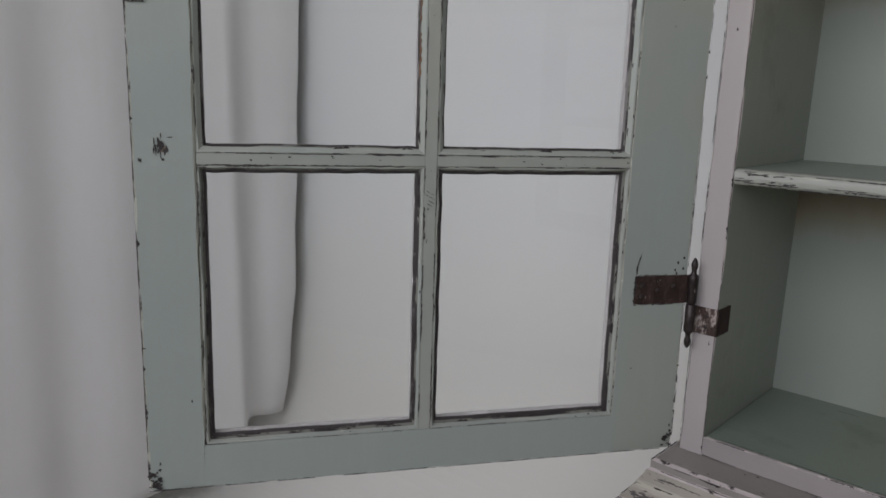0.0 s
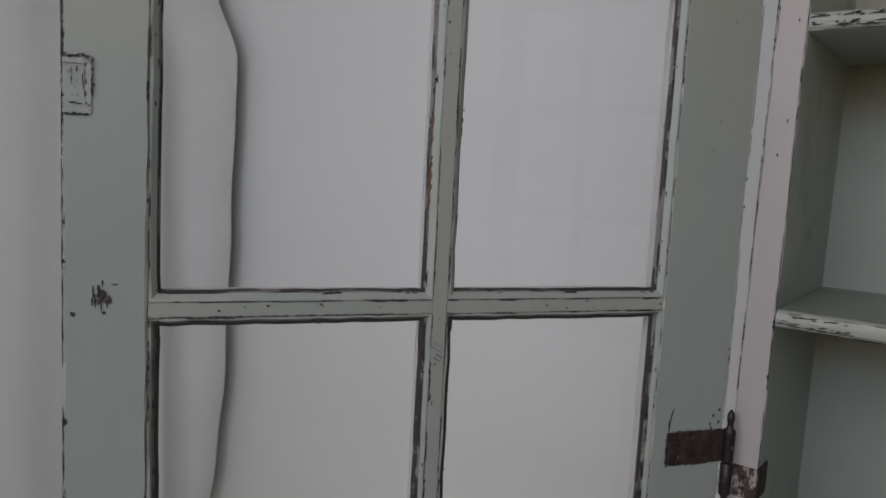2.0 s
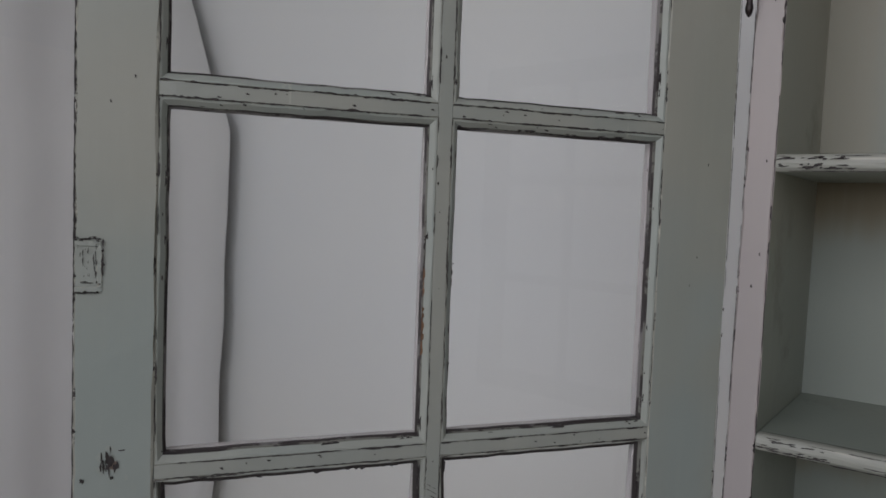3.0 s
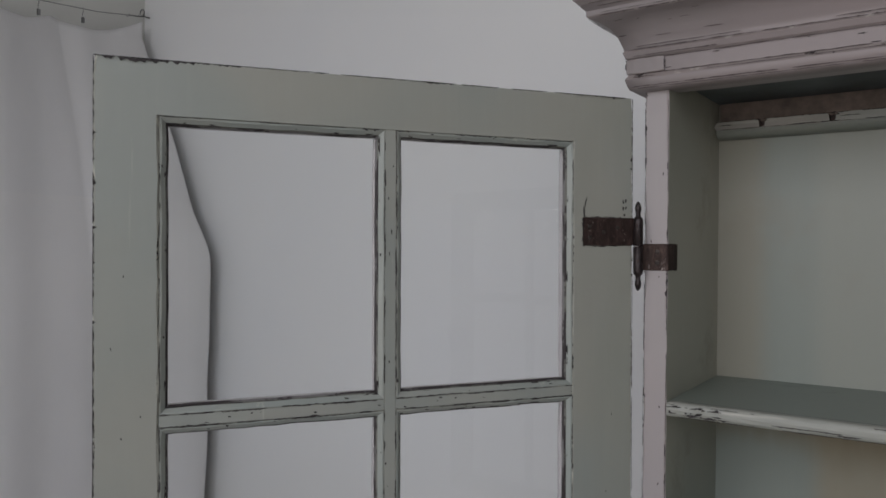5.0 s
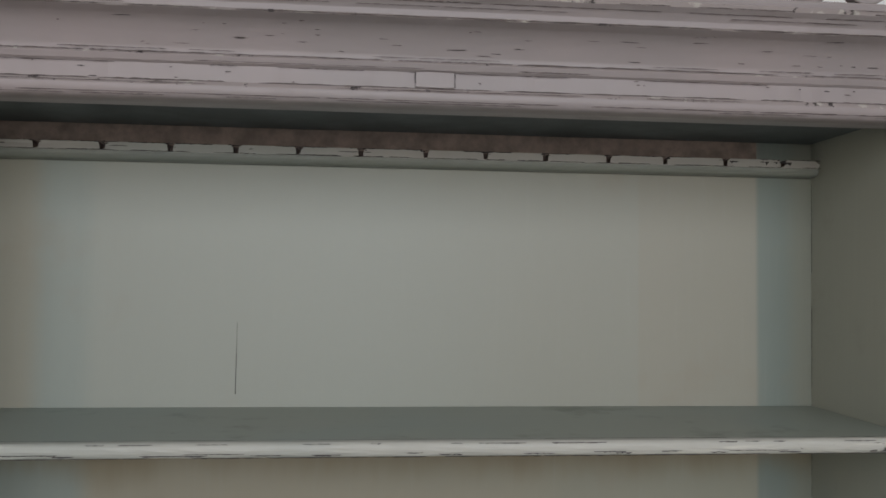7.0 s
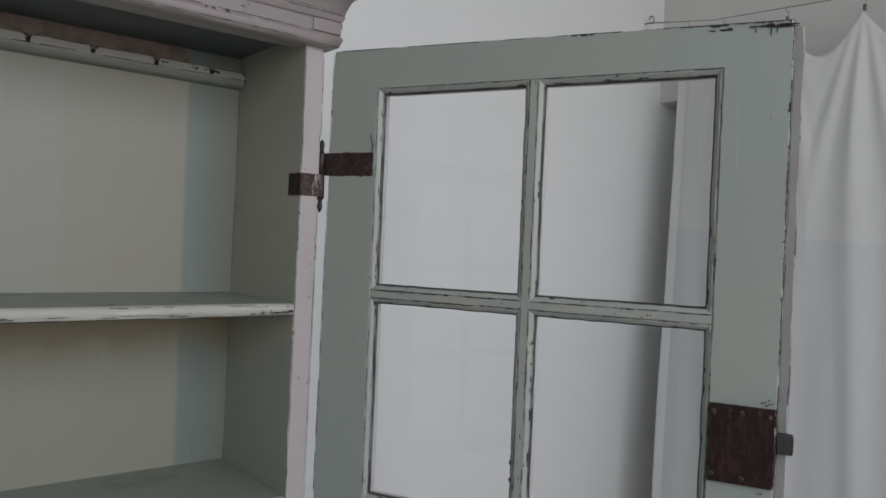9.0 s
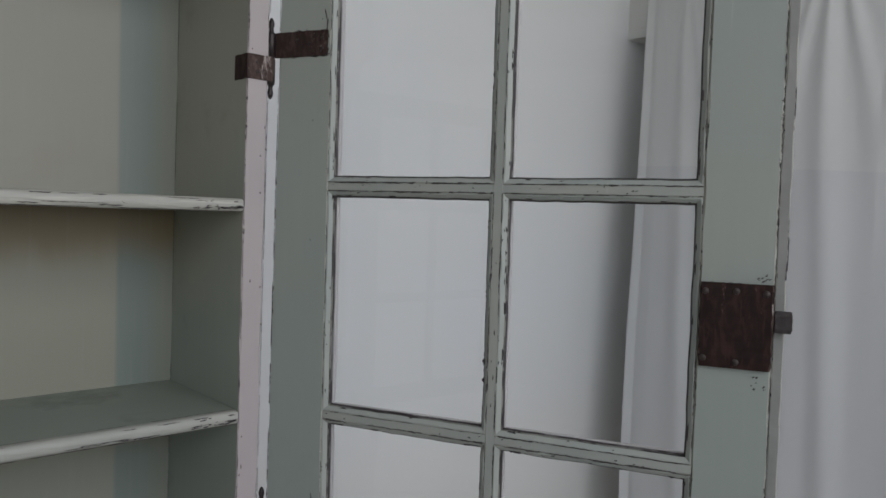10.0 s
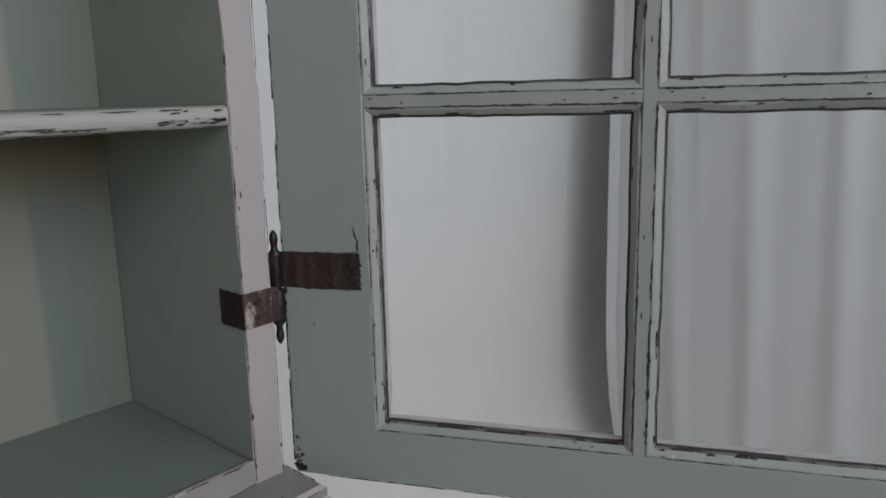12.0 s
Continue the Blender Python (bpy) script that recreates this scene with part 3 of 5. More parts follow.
def side_panel(x_out, xf, xb):
    bm = bmesh.new()
    n = 40
    z0, z1 = 1.0330, 1.979
    rows = []
    sgn = 1 if xf > x_out else -1
    for k in range(n + 1):
        z = z0 + (z1 - z0) * k / n
        e, f, j = rnd.uniform(0.0006, 0.0024), rnd.uniform(0.0006, 0.0026), rnd.uniform(-0.0005, 0.0005)
        pts = [(x_out, 0.24), (x_out, f), (x_out + sgn * f, j * 0.3), (xf - sgn * e, j * 0.3), (xf + j, e), (xb, YBK), (xb, 0.24)]
        rows.append([bm.verts.new((x, y, z)) for x, y in pts])
    mats = (0, 1, 0, 1, 2, 2, 0)
    for r, s in zip(rows, rows[1:]):
        for i in range(7):
            j = (i + 1) % 7
            bm.faces.new((r[i], r[j], s[j], s[i])).material_index = mats[i]
    bm.faces.new(rows[0]), bm.faces.new(rows[-1])
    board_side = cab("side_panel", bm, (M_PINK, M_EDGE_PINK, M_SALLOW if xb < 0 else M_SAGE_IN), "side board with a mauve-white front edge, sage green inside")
    bm = bmesh.new()
    z1 = 1.95
    for x, a in ((x_out, sgn), (xf, -sgn)):
        chips(bm, (x, 0, z0), (x, 0, z1), (a, 0, 0), (0, -1, 0), 0.85, (0.0003, 0.0010), (0.03, 0.2), mat=3)
        chips(bm, (x, 0, z0), (x, 0, z1), (a, 0, 0), (0, -1, 0), 0.14, (0.0010, 0.0026), (0.004, 0.025), mat=3)
    xc = xb - 0.0005 * (1 if xb > 0 else -1)
    if xb > 0:
        chips(bm, (xc, YBK - 0.0012, 1.06), (xc, YBK - 0.0012, 1.92), (-1 if xb > 0 else 1, 0, 0), (0, -1, 0), 0.6, (0.0002, 0.0005), (0.03, 0.2), mat=3)
    for _ in range(9):
        flake(bm, (rnd.uniform(min(xf, x_out), max(xf, x_out)), 0, rnd.uniform(z0, z1)), (1, 0, 0), (0, 0, 1), 0.0008, rnd.uniform(0.001, 0.003), (0, -1, 0), 3)
    tagged(cab("lost_paint", bm, (M_DARK,) * 4, "dark chips and lines in the paint", parent=board_side), kind="stuff")


def build_carcass():
    side_panel(CX0, IX0, JX0)
    side_panel(CX1, IX1, JX1)
    bm = bmesh.new()
    box(bm, CX0 + 0.01, CX1 - 0.01, YBK, YBK + 0.015, 1.034, 1.98)
    for x, za, zb, w in ((-0.2485, 1.630, 1.682, 0.0009), (-0.2485, 1.684, 1.722, 0.0004), (0.195, 1.37, 1.40, 0.0005)):
        v = [bm.verts.new((x + rnd.uniform(-w, w) * 0.3 + s * w / 2, YBK - 0.0006, z)) for s in (-1, 1) for z in np.linspace(za, zb, 8)]
        for i in range(7):
            bm.faces.new((v[i], v[i + 1], v[i + 9], v[i + 8])).material_index = 1
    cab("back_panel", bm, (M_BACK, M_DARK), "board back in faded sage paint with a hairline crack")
    # unpainted strip above the plate rail
    bm = bmesh.new()
    box(bm, JX0 + 0.002, 0.453, YBK - 0.0025, YBK - 0.0004, 1.945, 1.9768)
    cab("bare_strip", bm, M_BARE, "strip of bare brown wood")
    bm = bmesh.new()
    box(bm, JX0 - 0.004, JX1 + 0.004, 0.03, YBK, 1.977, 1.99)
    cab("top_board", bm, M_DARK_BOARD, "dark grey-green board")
    bm = bmesh.new()
    board(bm, (JX0 + 0.001, 0.0042, 1.0345), (JX1 - 0.001, YBK, 1.0550), 0.0006, 0.0001, 0.08)
    chips(bm, (JX0 + 0.08, 0.19, 1.0552), (-0.26, 0.19, 1.0552), (0, -1, 0), (0, 0, 1), 0.5, (0.0004, 0.0012), (0.01, 0.06), 2)
    for _ in range(8):
        flake(bm, (rnd.uniform(-0.5, 0.5), rnd.uniform(0.04, 0.2), 1.0552), (1, 0, 0), (0, 1, 0), 0.0015, 0.001, (0, 0, 1), 2)
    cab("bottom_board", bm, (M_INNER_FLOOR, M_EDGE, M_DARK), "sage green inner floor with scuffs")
    bm = bmesh.new()
    board(bm, (IX0, -0.001, 1.0332), (IX1, 0.0038, 1.0560), 0.0014, 0.0004, 0.02)
    chips(bm, (IX0, -0.0012, 1.0560), (IX1, -0.0012, 1.0560), (0, 0, -1), (0, -1, 0), 0.5, (0.0006, 0.0022), (0.006, 0.06), 2)
    chips(bm, (IX0, 0.0040, 1.0560), (IX1, 0.0040, 1.0560), (0, -1, 0), (0, 0, 1), 0.85, (0.0008, 0.0022), (0.02, 0.09), 2)
    cab("bottom_rail", bm, (M_PINK_X, M_EDGE_PINK, M_DARK), "mauve-white front rail with a chipped edge")
    bm = bmesh.new()
    board(bm, (IX0, 0.0, 1.9616), (IX1, 0.03, 1.99), 0.001, 0.0002, 0.05)
    cab("header_rail", bm, (M_PINK_X, M_EDGE_PINK), "")


build_carcass()


def shelf(z, nose):
    bm = bmesh.new()
    h, n = 0.0165, 60
    rows = []
    x0, x1 = IX0 + 0.0005, IX1 - 0.0005
    for k in range(n + 1):
        t = k / n
        xf, xb = x0 + (x1 - x0) * t, JX0 + 0.0005 + (JX1 - JX0 - 0.001) * t
        pts = [(YBK, z), (0.010, z)]
        pts += [(0.0085 - nose * math.sin(a) ** 0.55, z - h / 2 + h / 2 * math.cos(a)) for a in np.linspace(0.15, math.pi - 0.15, 11)]
        pts += [(0.010, z - h), (YBK, z - h)]
        ring = []
        for i, (y, zz) in enumerate(pts):
            j = rnd.uniform(-0.0002, 0.0002) if 1 < i < 13 else 0
            x = xf + (xb - xf) * y / YBK
            ring.append(bm.verts.new((x, y + j, zz + j)))
        rows.append(ring)
    m = len(rows[0])
    for r, s in zip(rows, rows[1:]):
        for i in range(m):
            j = (i + 1) % m
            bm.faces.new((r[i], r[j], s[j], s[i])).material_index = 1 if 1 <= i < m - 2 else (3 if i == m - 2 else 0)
    bm.faces.new(rows[0]), bm.faces.new(rows[-1])
    yf = 0.0085 - nose
    # paint worn off the upper arris and along the lower third of the nosing
    chips(bm, (x0, yf + 0.0012, z - 0.0022), (x1, yf + 0.0012, z - 0.0022), (0, -0.5, -1), (0, -1, 0.6), 0.55, (0.0004, 0.0011), (0.01, 0.10), 2)
    chips(bm, (x0, yf - 0.0001, z - h + 0.0052), (x1, yf - 0.0001, z - h + 0.0052), (0, 0, -1), (0, -1, 0), 0.48, (0.0005, 0.0016), (0.015, 0.12), 2)
    chips(bm, (x0, yf + 0.0001, z - h + 0.0038), (x1, yf + 0.0001, z - h + 0.0038), (0, 0, -1), (0, -1, -0.2), 0.32, (0.0006, 0.0017), (0.01, 0.07), 2)
    chips(bm, (x0, 0.0098, z + 0.0002), (x1, 0.0098, z + 0.0002), (0, -1, 0), (0, -0.4, 1), 0.94, (0.0008, 0.0018), (0.05, 0.3), 2)
    chips(bm, (x0, yf + 0.0022, z - h + 0.0012), (x1, yf + 0.0022, z - h + 0.0012), (0, 0.5, -1), (0, -1, -0.9), 0.93, (0.0006, 0.0013), (0.04, 0.25), 2)
    for xa in (x0, x1 - 0.06):
        for _ in range(26):
            flake(bm, (xa + rnd.uniform(0.002, 0.058), yf - 0.0002, z - rnd.choice((rnd.uniform(0.003, 0.0055), rnd.uniform(0.009, 0.0135), rnd.uniform(0.009, 0.0135)))), (1, 0, 0.06), (0, 0, 1), rnd.uniform(0.0012, 0.0060), rnd.uniform(0.0003, 0.0011), (0, -1, 0), 2)
    # open joint under the far end
    chips(bm, (JX1 - 0.0030, 0.200, z - h), (IX1 - 0.0022, 0.110, z - h), (-1, 0, 0), (0, 0, -1), 0.98, (0.0014, 0.0026), (0.02, 0.05), 2)
    cab("shelf", bm, (M_SHELF, M_CREAM, M_DARK, M_UNDER_LIT), "sage green shelf with a chipped cream nosing")


shelf(1.6130, 0.0085)
shelf(1.3520, 0.0095)

PITCH, RAIL_Y = 0.0813, 0.1885


def plate_rail():
    bm = bmesh.new()
    x0, x1, z0, z1, zn = -0.5562, 0.5335, 1.9390, 1.9500, 1.9398
    out = [(x0 + 0.003, z0), (x1 - 0.004, z0), (x1, z0 + 0.004), (x1, z1 - 0.006), (x1 - 0.008, z1)]
    for i in range(13, 0, -1):
        c, w = (i - 7) * PITCH - 0.010 + rnd.uniform(-0.002, 0.002), rnd.uniform(0.0030, 0.0042)
        tip = rnd.uniform(0.001, 0.004)
        out += [(c + w + tip, z1), (c + w, z1 - 0.003), (c + w * 0.8, zn + rnd.uniform(-0.001, 0.002)), (c - w * 0.8, zn), (c - w, z1 - 0.003), (c - w - tip * 0.6, z1)]
    out += [(x0 + 0.004, z1), (x0, z1 - 0.004), (x0, z0 + 0.003)]
    front = [bm.verts.new((x, RAIL_Y, z)) for x, z in out]
    back = [bm.verts.new((x, 0.208, z)) for x, z in out]
    bm.faces.new(front), bm.faces.new(back[::-1])
    for i in range(len(out)):
        j = (i + 1) % len(out)
        notch = min(out[i][1], out[j][1]) < z1 - 0.002 and x0 + 0.02 < out[i][0] < x1 - 0.03 and abs(out[i][0] - out[j][0]) < 0.012
        bm.faces.new((front[i], front[j], back[j], back[i])).material_index = 1 if notch else 0
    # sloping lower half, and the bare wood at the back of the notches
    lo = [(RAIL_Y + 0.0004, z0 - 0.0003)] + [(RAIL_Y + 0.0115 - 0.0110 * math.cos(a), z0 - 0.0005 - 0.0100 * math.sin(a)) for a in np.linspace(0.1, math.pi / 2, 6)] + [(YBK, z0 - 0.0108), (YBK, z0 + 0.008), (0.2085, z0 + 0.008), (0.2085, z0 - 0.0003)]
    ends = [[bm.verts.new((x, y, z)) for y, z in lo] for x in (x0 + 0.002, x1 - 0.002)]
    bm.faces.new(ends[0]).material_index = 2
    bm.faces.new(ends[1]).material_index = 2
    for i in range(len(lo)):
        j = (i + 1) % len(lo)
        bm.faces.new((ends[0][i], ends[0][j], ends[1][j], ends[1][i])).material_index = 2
    for i in range(1, 14):
        c = (i - 7) * PITCH - 0.010
        for _ in range(6):
            flake(bm, (c + rnd.uniform(-0.006, 0.006), RAIL_Y - 0.0002, z1 - rnd.uniform(0.0, 0.003)), (1, 0, 0.2), (0, 0, 1), rnd.uniform(0.0008, 0.0030), rnd.uniform(0.0004, 0.0010), (0, -1, 0), 3)
        v = [bm.verts.new((c + a, RAIL_Y + 0.013, z)) for a, z in ((-0.006, zn), (0.006, zn), (0.006, z1 - 0.001), (-0.006, z1 - 0.001))]
        bm.faces.new(v).material_index = 1
    chips(bm, (x0, RAIL_Y - 0.0002, z1), (x1, RAIL_Y - 0.0002, z1), (0, 0, -1), (0, -1, 0), 0.75, (0.0005, 0.0013), (0.02, 0.12), 3)
    chips(bm, (x0, RAIL_Y - 0.0002, z0 + 0.0005), (x1, RAIL_Y - 0.0002, z0 + 0.0005), (0, 0, 1), (0, -1, 0), 0.85, (0.0005, 0.0012), (0.03, 0.12), 3)
    chips(bm, (x0, RAIL_Y - 0.0002, z0 + 0.006), (0.0, RAIL_Y - 0.0002, z0 + 0.006), (0, 0, 1), (0, -1, 0), 0.22, (0.0004, 0.0010), (0.01, 0.05), 3)
    chips(bm, (0.400, RAIL_Y - 0.0004, z1 - 0.0035), (0.525, RAIL_Y - 0.0004, z1 - 0.0035), (0, 0, -1), (0, -1, 0), 0.66, (0.002, 0.0055), (0.006, 0.03), 3)
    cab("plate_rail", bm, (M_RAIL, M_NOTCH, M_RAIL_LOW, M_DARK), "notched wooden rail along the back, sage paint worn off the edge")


plate_rail()


# cornice: profile of projection and height, mitred round both front corners
PROFILE = [(-0.0050, 1.9610), (0.0100, 1.9608), (0.0135, 1.9625), (0.0152, 1.9650), (0.0180, 1.9735), (0.0150, 1.9785), (0.0145, 1.9955), (0.0175, 1.9975),
           (0.0198, 2.0035), (0.0183, 2.0060), (0.0205, 2.0120), (0.0245, 2.0216), (0.0302, 2.0306), (0.0395, 2.0369), (0.0490, 2.0405), (0.0506, 2.0425),
           (0.0506, 2.0480), (0.0545, 2.0510), (0.0560, 2.0545), (0.0615, 2.0585), (0.0635, 2.0630), (0.0620, 2.0665)]
WORN = {4, 8, 14, 19}


def cornice():
    bm = bmesh.new()
    path = [(CX0, 0.24, -1, 0), (CX0, 0.14, -1, 0), (CX0, 0, -1, -1)]
    n = 90
    path += [(CX0 + (CX1 - CX0) * k / n, 0, 0, -1) for k in range(1, n)]
    path += [(CX1, 0, 1, -1), (CX1, 0.14, 1, 0), (CX1, 0.24, 1, 0)]
    rows = []
    for x, y, dx, dy in path:
        j = rnd.uniform(-0.0003, 0.0003)
        rows.append([bm.verts.new((x + dx * (d + rnd.uniform(-0.0003, 0.0003)), y + dy * (d + j), z + rnd.uniform(-0.0003, 0.0003))) for d, z in PROFILE] + [bm.verts.new((x, y + (0.01 if dy else 0), 2.0665)), bm.verts.new((x - dx * 0.006, y + (0.012 if dy else 0), 1.9615))])
    m = len(rows[0])
    for r, s in zip(rows, rows[1:]):
        for i in range(m):
            bm.faces.new((r[i], r[(i + 1) % m], s[(i + 1) % m], s[i])).material_index = 1 if i in WORN else 0
    bm.faces.new(rows[0]), bm.faces.new(rows[-1])
    for k, f in enumerate(f for f in bm.faces if len(f.verts) == 4):
        f.smooth = k % m in (0, 1, 2, 3, 9, 10, 11, 12, 16, 17)
    ob = cab("cornice", bm, (M_CORNICE, M_EDGE_CORNICE), "moulded mauve-white cornice with dark worn arrises")
    bm = bmesh.new()
    # fine dark lines in the quirks of the moulding, broken here and there
    for d, z, dens, wd in ((0.0137, 1.9632, 0.70, (0.0004, 0.0009)), (0.0152, 1.9652, 0.90, (0.0005, 0.0011)), (0.0178, 1.9752, 0.45, (0.0003, 0.0008)),
                           (0.0152, 1.9785, 0.93, (0.0006, 0.0012)), (0.0150, 1.9950, 0.55, (0.0004, 0.0008)), (0.0184, 1.9985, 0.50, (0.0003, 0.0008)),
                           (0.0190, 2.0056, 0.97, (0.0008, 0.0015)), (0.0200, 2.0085, 0.35, (0.0003, 0.0007)), (0.0500, 2.0412, 0.96, (0.0007, 0.0013)),
                           (0.0508, 2.0440, 0.30, (0.0003, 0.0006)), (0.0540, 2.0506, 0.75, (0.0004, 0.0009)), (0.0562, 2.0546, 0.93, (0.0006, 0.0013)),
                           (0.0616, 2.0590, 0.80, (0.0005, 0.0010)), (0.0636, 2.0622, 0.45, (0.0004, 0.0012))):
        chips(bm, (CX0 - d, -d - 0.0006, z), (CX1 + d, -d - 0.0006, z), (0, 0, 1), (0, -1, -0.3), dens, wd, (0.04, 0.35), 2)
        for x, sx in ((CX0 - d, -1), (CX1 + d, 1)):
            chips(bm, (x + sx * 0.0006, -d, z), (x + sx * 0.0006, 0.24, z), (0, 0, 1), (sx, 0, -0.3), dens, wd, (0.02, 0.15), 2)
    for _ in range(60):
        x, t = rnd.uniform(CX0 - 0.02, CX1 + 0.02), rnd.uniform(10, 13)
        i, f = int(t), t - int(t)
        d, z = (PROFILE[i][k] + (PROFILE[i + 1][k] - PROFILE[i][k]) * f for k in (0, 1))
        flake(bm, (x, -d - 0.0007, z), (1, 0, rnd.uniform(-0.03, 0.03)), (0, -0.4, 0.6), rnd.uniform(0.0015, 0.011), rnd.uniform(0.0003, 0.0007), (0, -0.8, -0.5), rnd.choice((0, 2)))
    for _ in range(18):
        x, z = rnd.uniform(CX0, CX1), rnd.uniform(1.980, 1.994)
        flake(bm, (x, -0.0152, z), (1, 0, 0), (0, 0, 1), rnd.uniform(0.001, 0.005), 0.0006, (0, -1, 0), rnd.choice((0, 2)))
    tagged(cab("lost_paint", bm, (M_DARK, M_DARK, M_GRIME), "dark chips and lines in the paint"), kind="stuff")
    # raised blocks on the frieze
    for x0, x1 in ((CX0 - 0.0155, -0.5560), (-0.0325, 0.0080), (0.5370, CX1 + 0.0155)):
        b = bmesh.new()
        board(b, (x0, -0.0178, 1.9790), (x1, -0.012, 1.9957), 0.0008, 0.0002, 0.01)
        for x in (x0, x1):
            chips(b, (x, -0.0175, 1.979), (x, -0.0175, 1.9955), (-1 if x == x0 else 1, 0, 0), (0, -1, 0), 0.9, (0.0008, 0.0018), (0.01, 0.02), 2)
        bmesh.ops.translate(b, verts=b.verts, vec=-BASE)
        part("frieze_block", b, (M_CORNICE, M_EDGE_CORNICE, M_DARK), ob)
    b = bmesh.new()
    box(b, CX0 + 0.004, CX1 - 0.004, 0.012, 0.238, 2.056, 2.0660)
    cab("cornice_top", b, M_CORNICE)


cornice()


def gallery():
    """Fretwork of rings between a low sill and a top rail, with posts at the corners and a solid middle."""
    ring_r, gz0, gz1 = 0.0303, 2.0665, 2.1480
    root = bmesh.new()
    fx0, fx1, fy, ft = -0.637, 0.617, -0.0555, 0.012
    board(root, (fx0 + 0.028, fy, gz0), (fx1 - 0.028, fy + ft, gz0 + 0.0075), 0.0012, 0.0003, 0.03)
    board(root, (fx0 + 0.028, fy - 0.002, gz1 - 0.014), (fx1 - 0.028, fy + ft + 0.002, gz1), 0.0016, 0.0003, 0.03)
    gal = cab("gallery", root, (M_CORNICE, M_EDGE_CORNICE), "pierced gallery of rings on top of the cornice")

    def add(name, bm, mats=(M_CORNICE, M_EDGE_CORNICE, M_DARK), label=""):
        bmesh.ops.translate(bm, verts=bm.verts, vec=-BASE)
        return part(name, bm, mats, gal, label)

    for x, y in ((fx0, fy - 0.003), (fx1 - 0.028, fy - 0.003), (fx0, 0.213), (fx1 - 0.028, 0.213)):
        b = bmesh.new()
        board(b, (x, y, gz0), (x + 0.028, y + 0.026, gz1 + 0.012), 0.0018, 0.0004, 0.012)
        chips(b, (x, y, gz0), (x, y, gz1), (1, 0, 0), (0, -1, 0), 0.5, mat=2)
        chips(b, (x + 0.028, y, gz0), (x + 0.028, y, gz1), (-1, 0, 0), (0, -1, 0), 0.7, (0.001, 0.003), mat=2)
        add("post", b)
    # side sills and rails
    for x in (fx0 + 0.006, fx1 - 0.020):
        for za, zb in ((gz0, gz0 + 0.0075), (gz1 - 0.014, gz1)):
            b = bmesh.new()
            board(b, (x, fy + 0.0235, za), (x + 0.014, 0.2125, zb), 0.0012, 0.0003, 0.03)
            add("side_rail", b)

    def ring(centre, axis):
        b = bmesh.new()
        seg, ro, ri, th = 28, ring_r - 0.0004, ring_r - 0.0100, 0.0055
        loops = []
        for r, h in ((ro - 0.001, -th), (ro, -th + 0.001), (ro, th - 0.001), (ro - 0.001, th), (ri + 0.001, th), (ri, th - 0.001), (ri, -th + 0.001), (ri + 0.001, -th)):
            lp = []
            for i in range(seg):
                t = 2 * math.pi * i / seg
                q = r + rnd.uniform(-0.0002, 0.0002)
                off = (q * math.cos(t), h, q * math.sin(t)) if axis == "y" else (h, q * math.cos(t), q * math.sin(t))
                lp.append(b.verts.new([centre[k] + off[k] for k in range(3)]))
            loops.append(lp)
        for k in range(8):
            a, c = loops[k], loops[(k + 1) % 8]
            for i in range(seg):
                b.faces.new((a[i], a[(i + 1) % seg], c[(i + 1) % seg], c[i])).material_index = 1 if k in (0, 2, 4, 6) else 0
        add("ring", b)

    zc = gz0 + 0.0062 + ring_r
    for i in range(4):
        ring((-0.5775 + 0.0606 * i, fy + ft / 2, zc), "y")
        ring((0.5575 - 0.0606 * i, fy + ft / 2, zc), "y")
        for x in (fx0 + 0.013, fx1 - 0.013):
            ring((x, -0.008 + 0.0606 * i, zc), "x")
    b = bmesh.new()
    board(b, (-0.3645, fy - 0.0005, gz0 + 0.0077), (0.3445, fy + ft + 0.0005, gz1 - 0.0142), 0.0012, 0.0003, 0.03)
    add("middle_panel", b)


gallery()


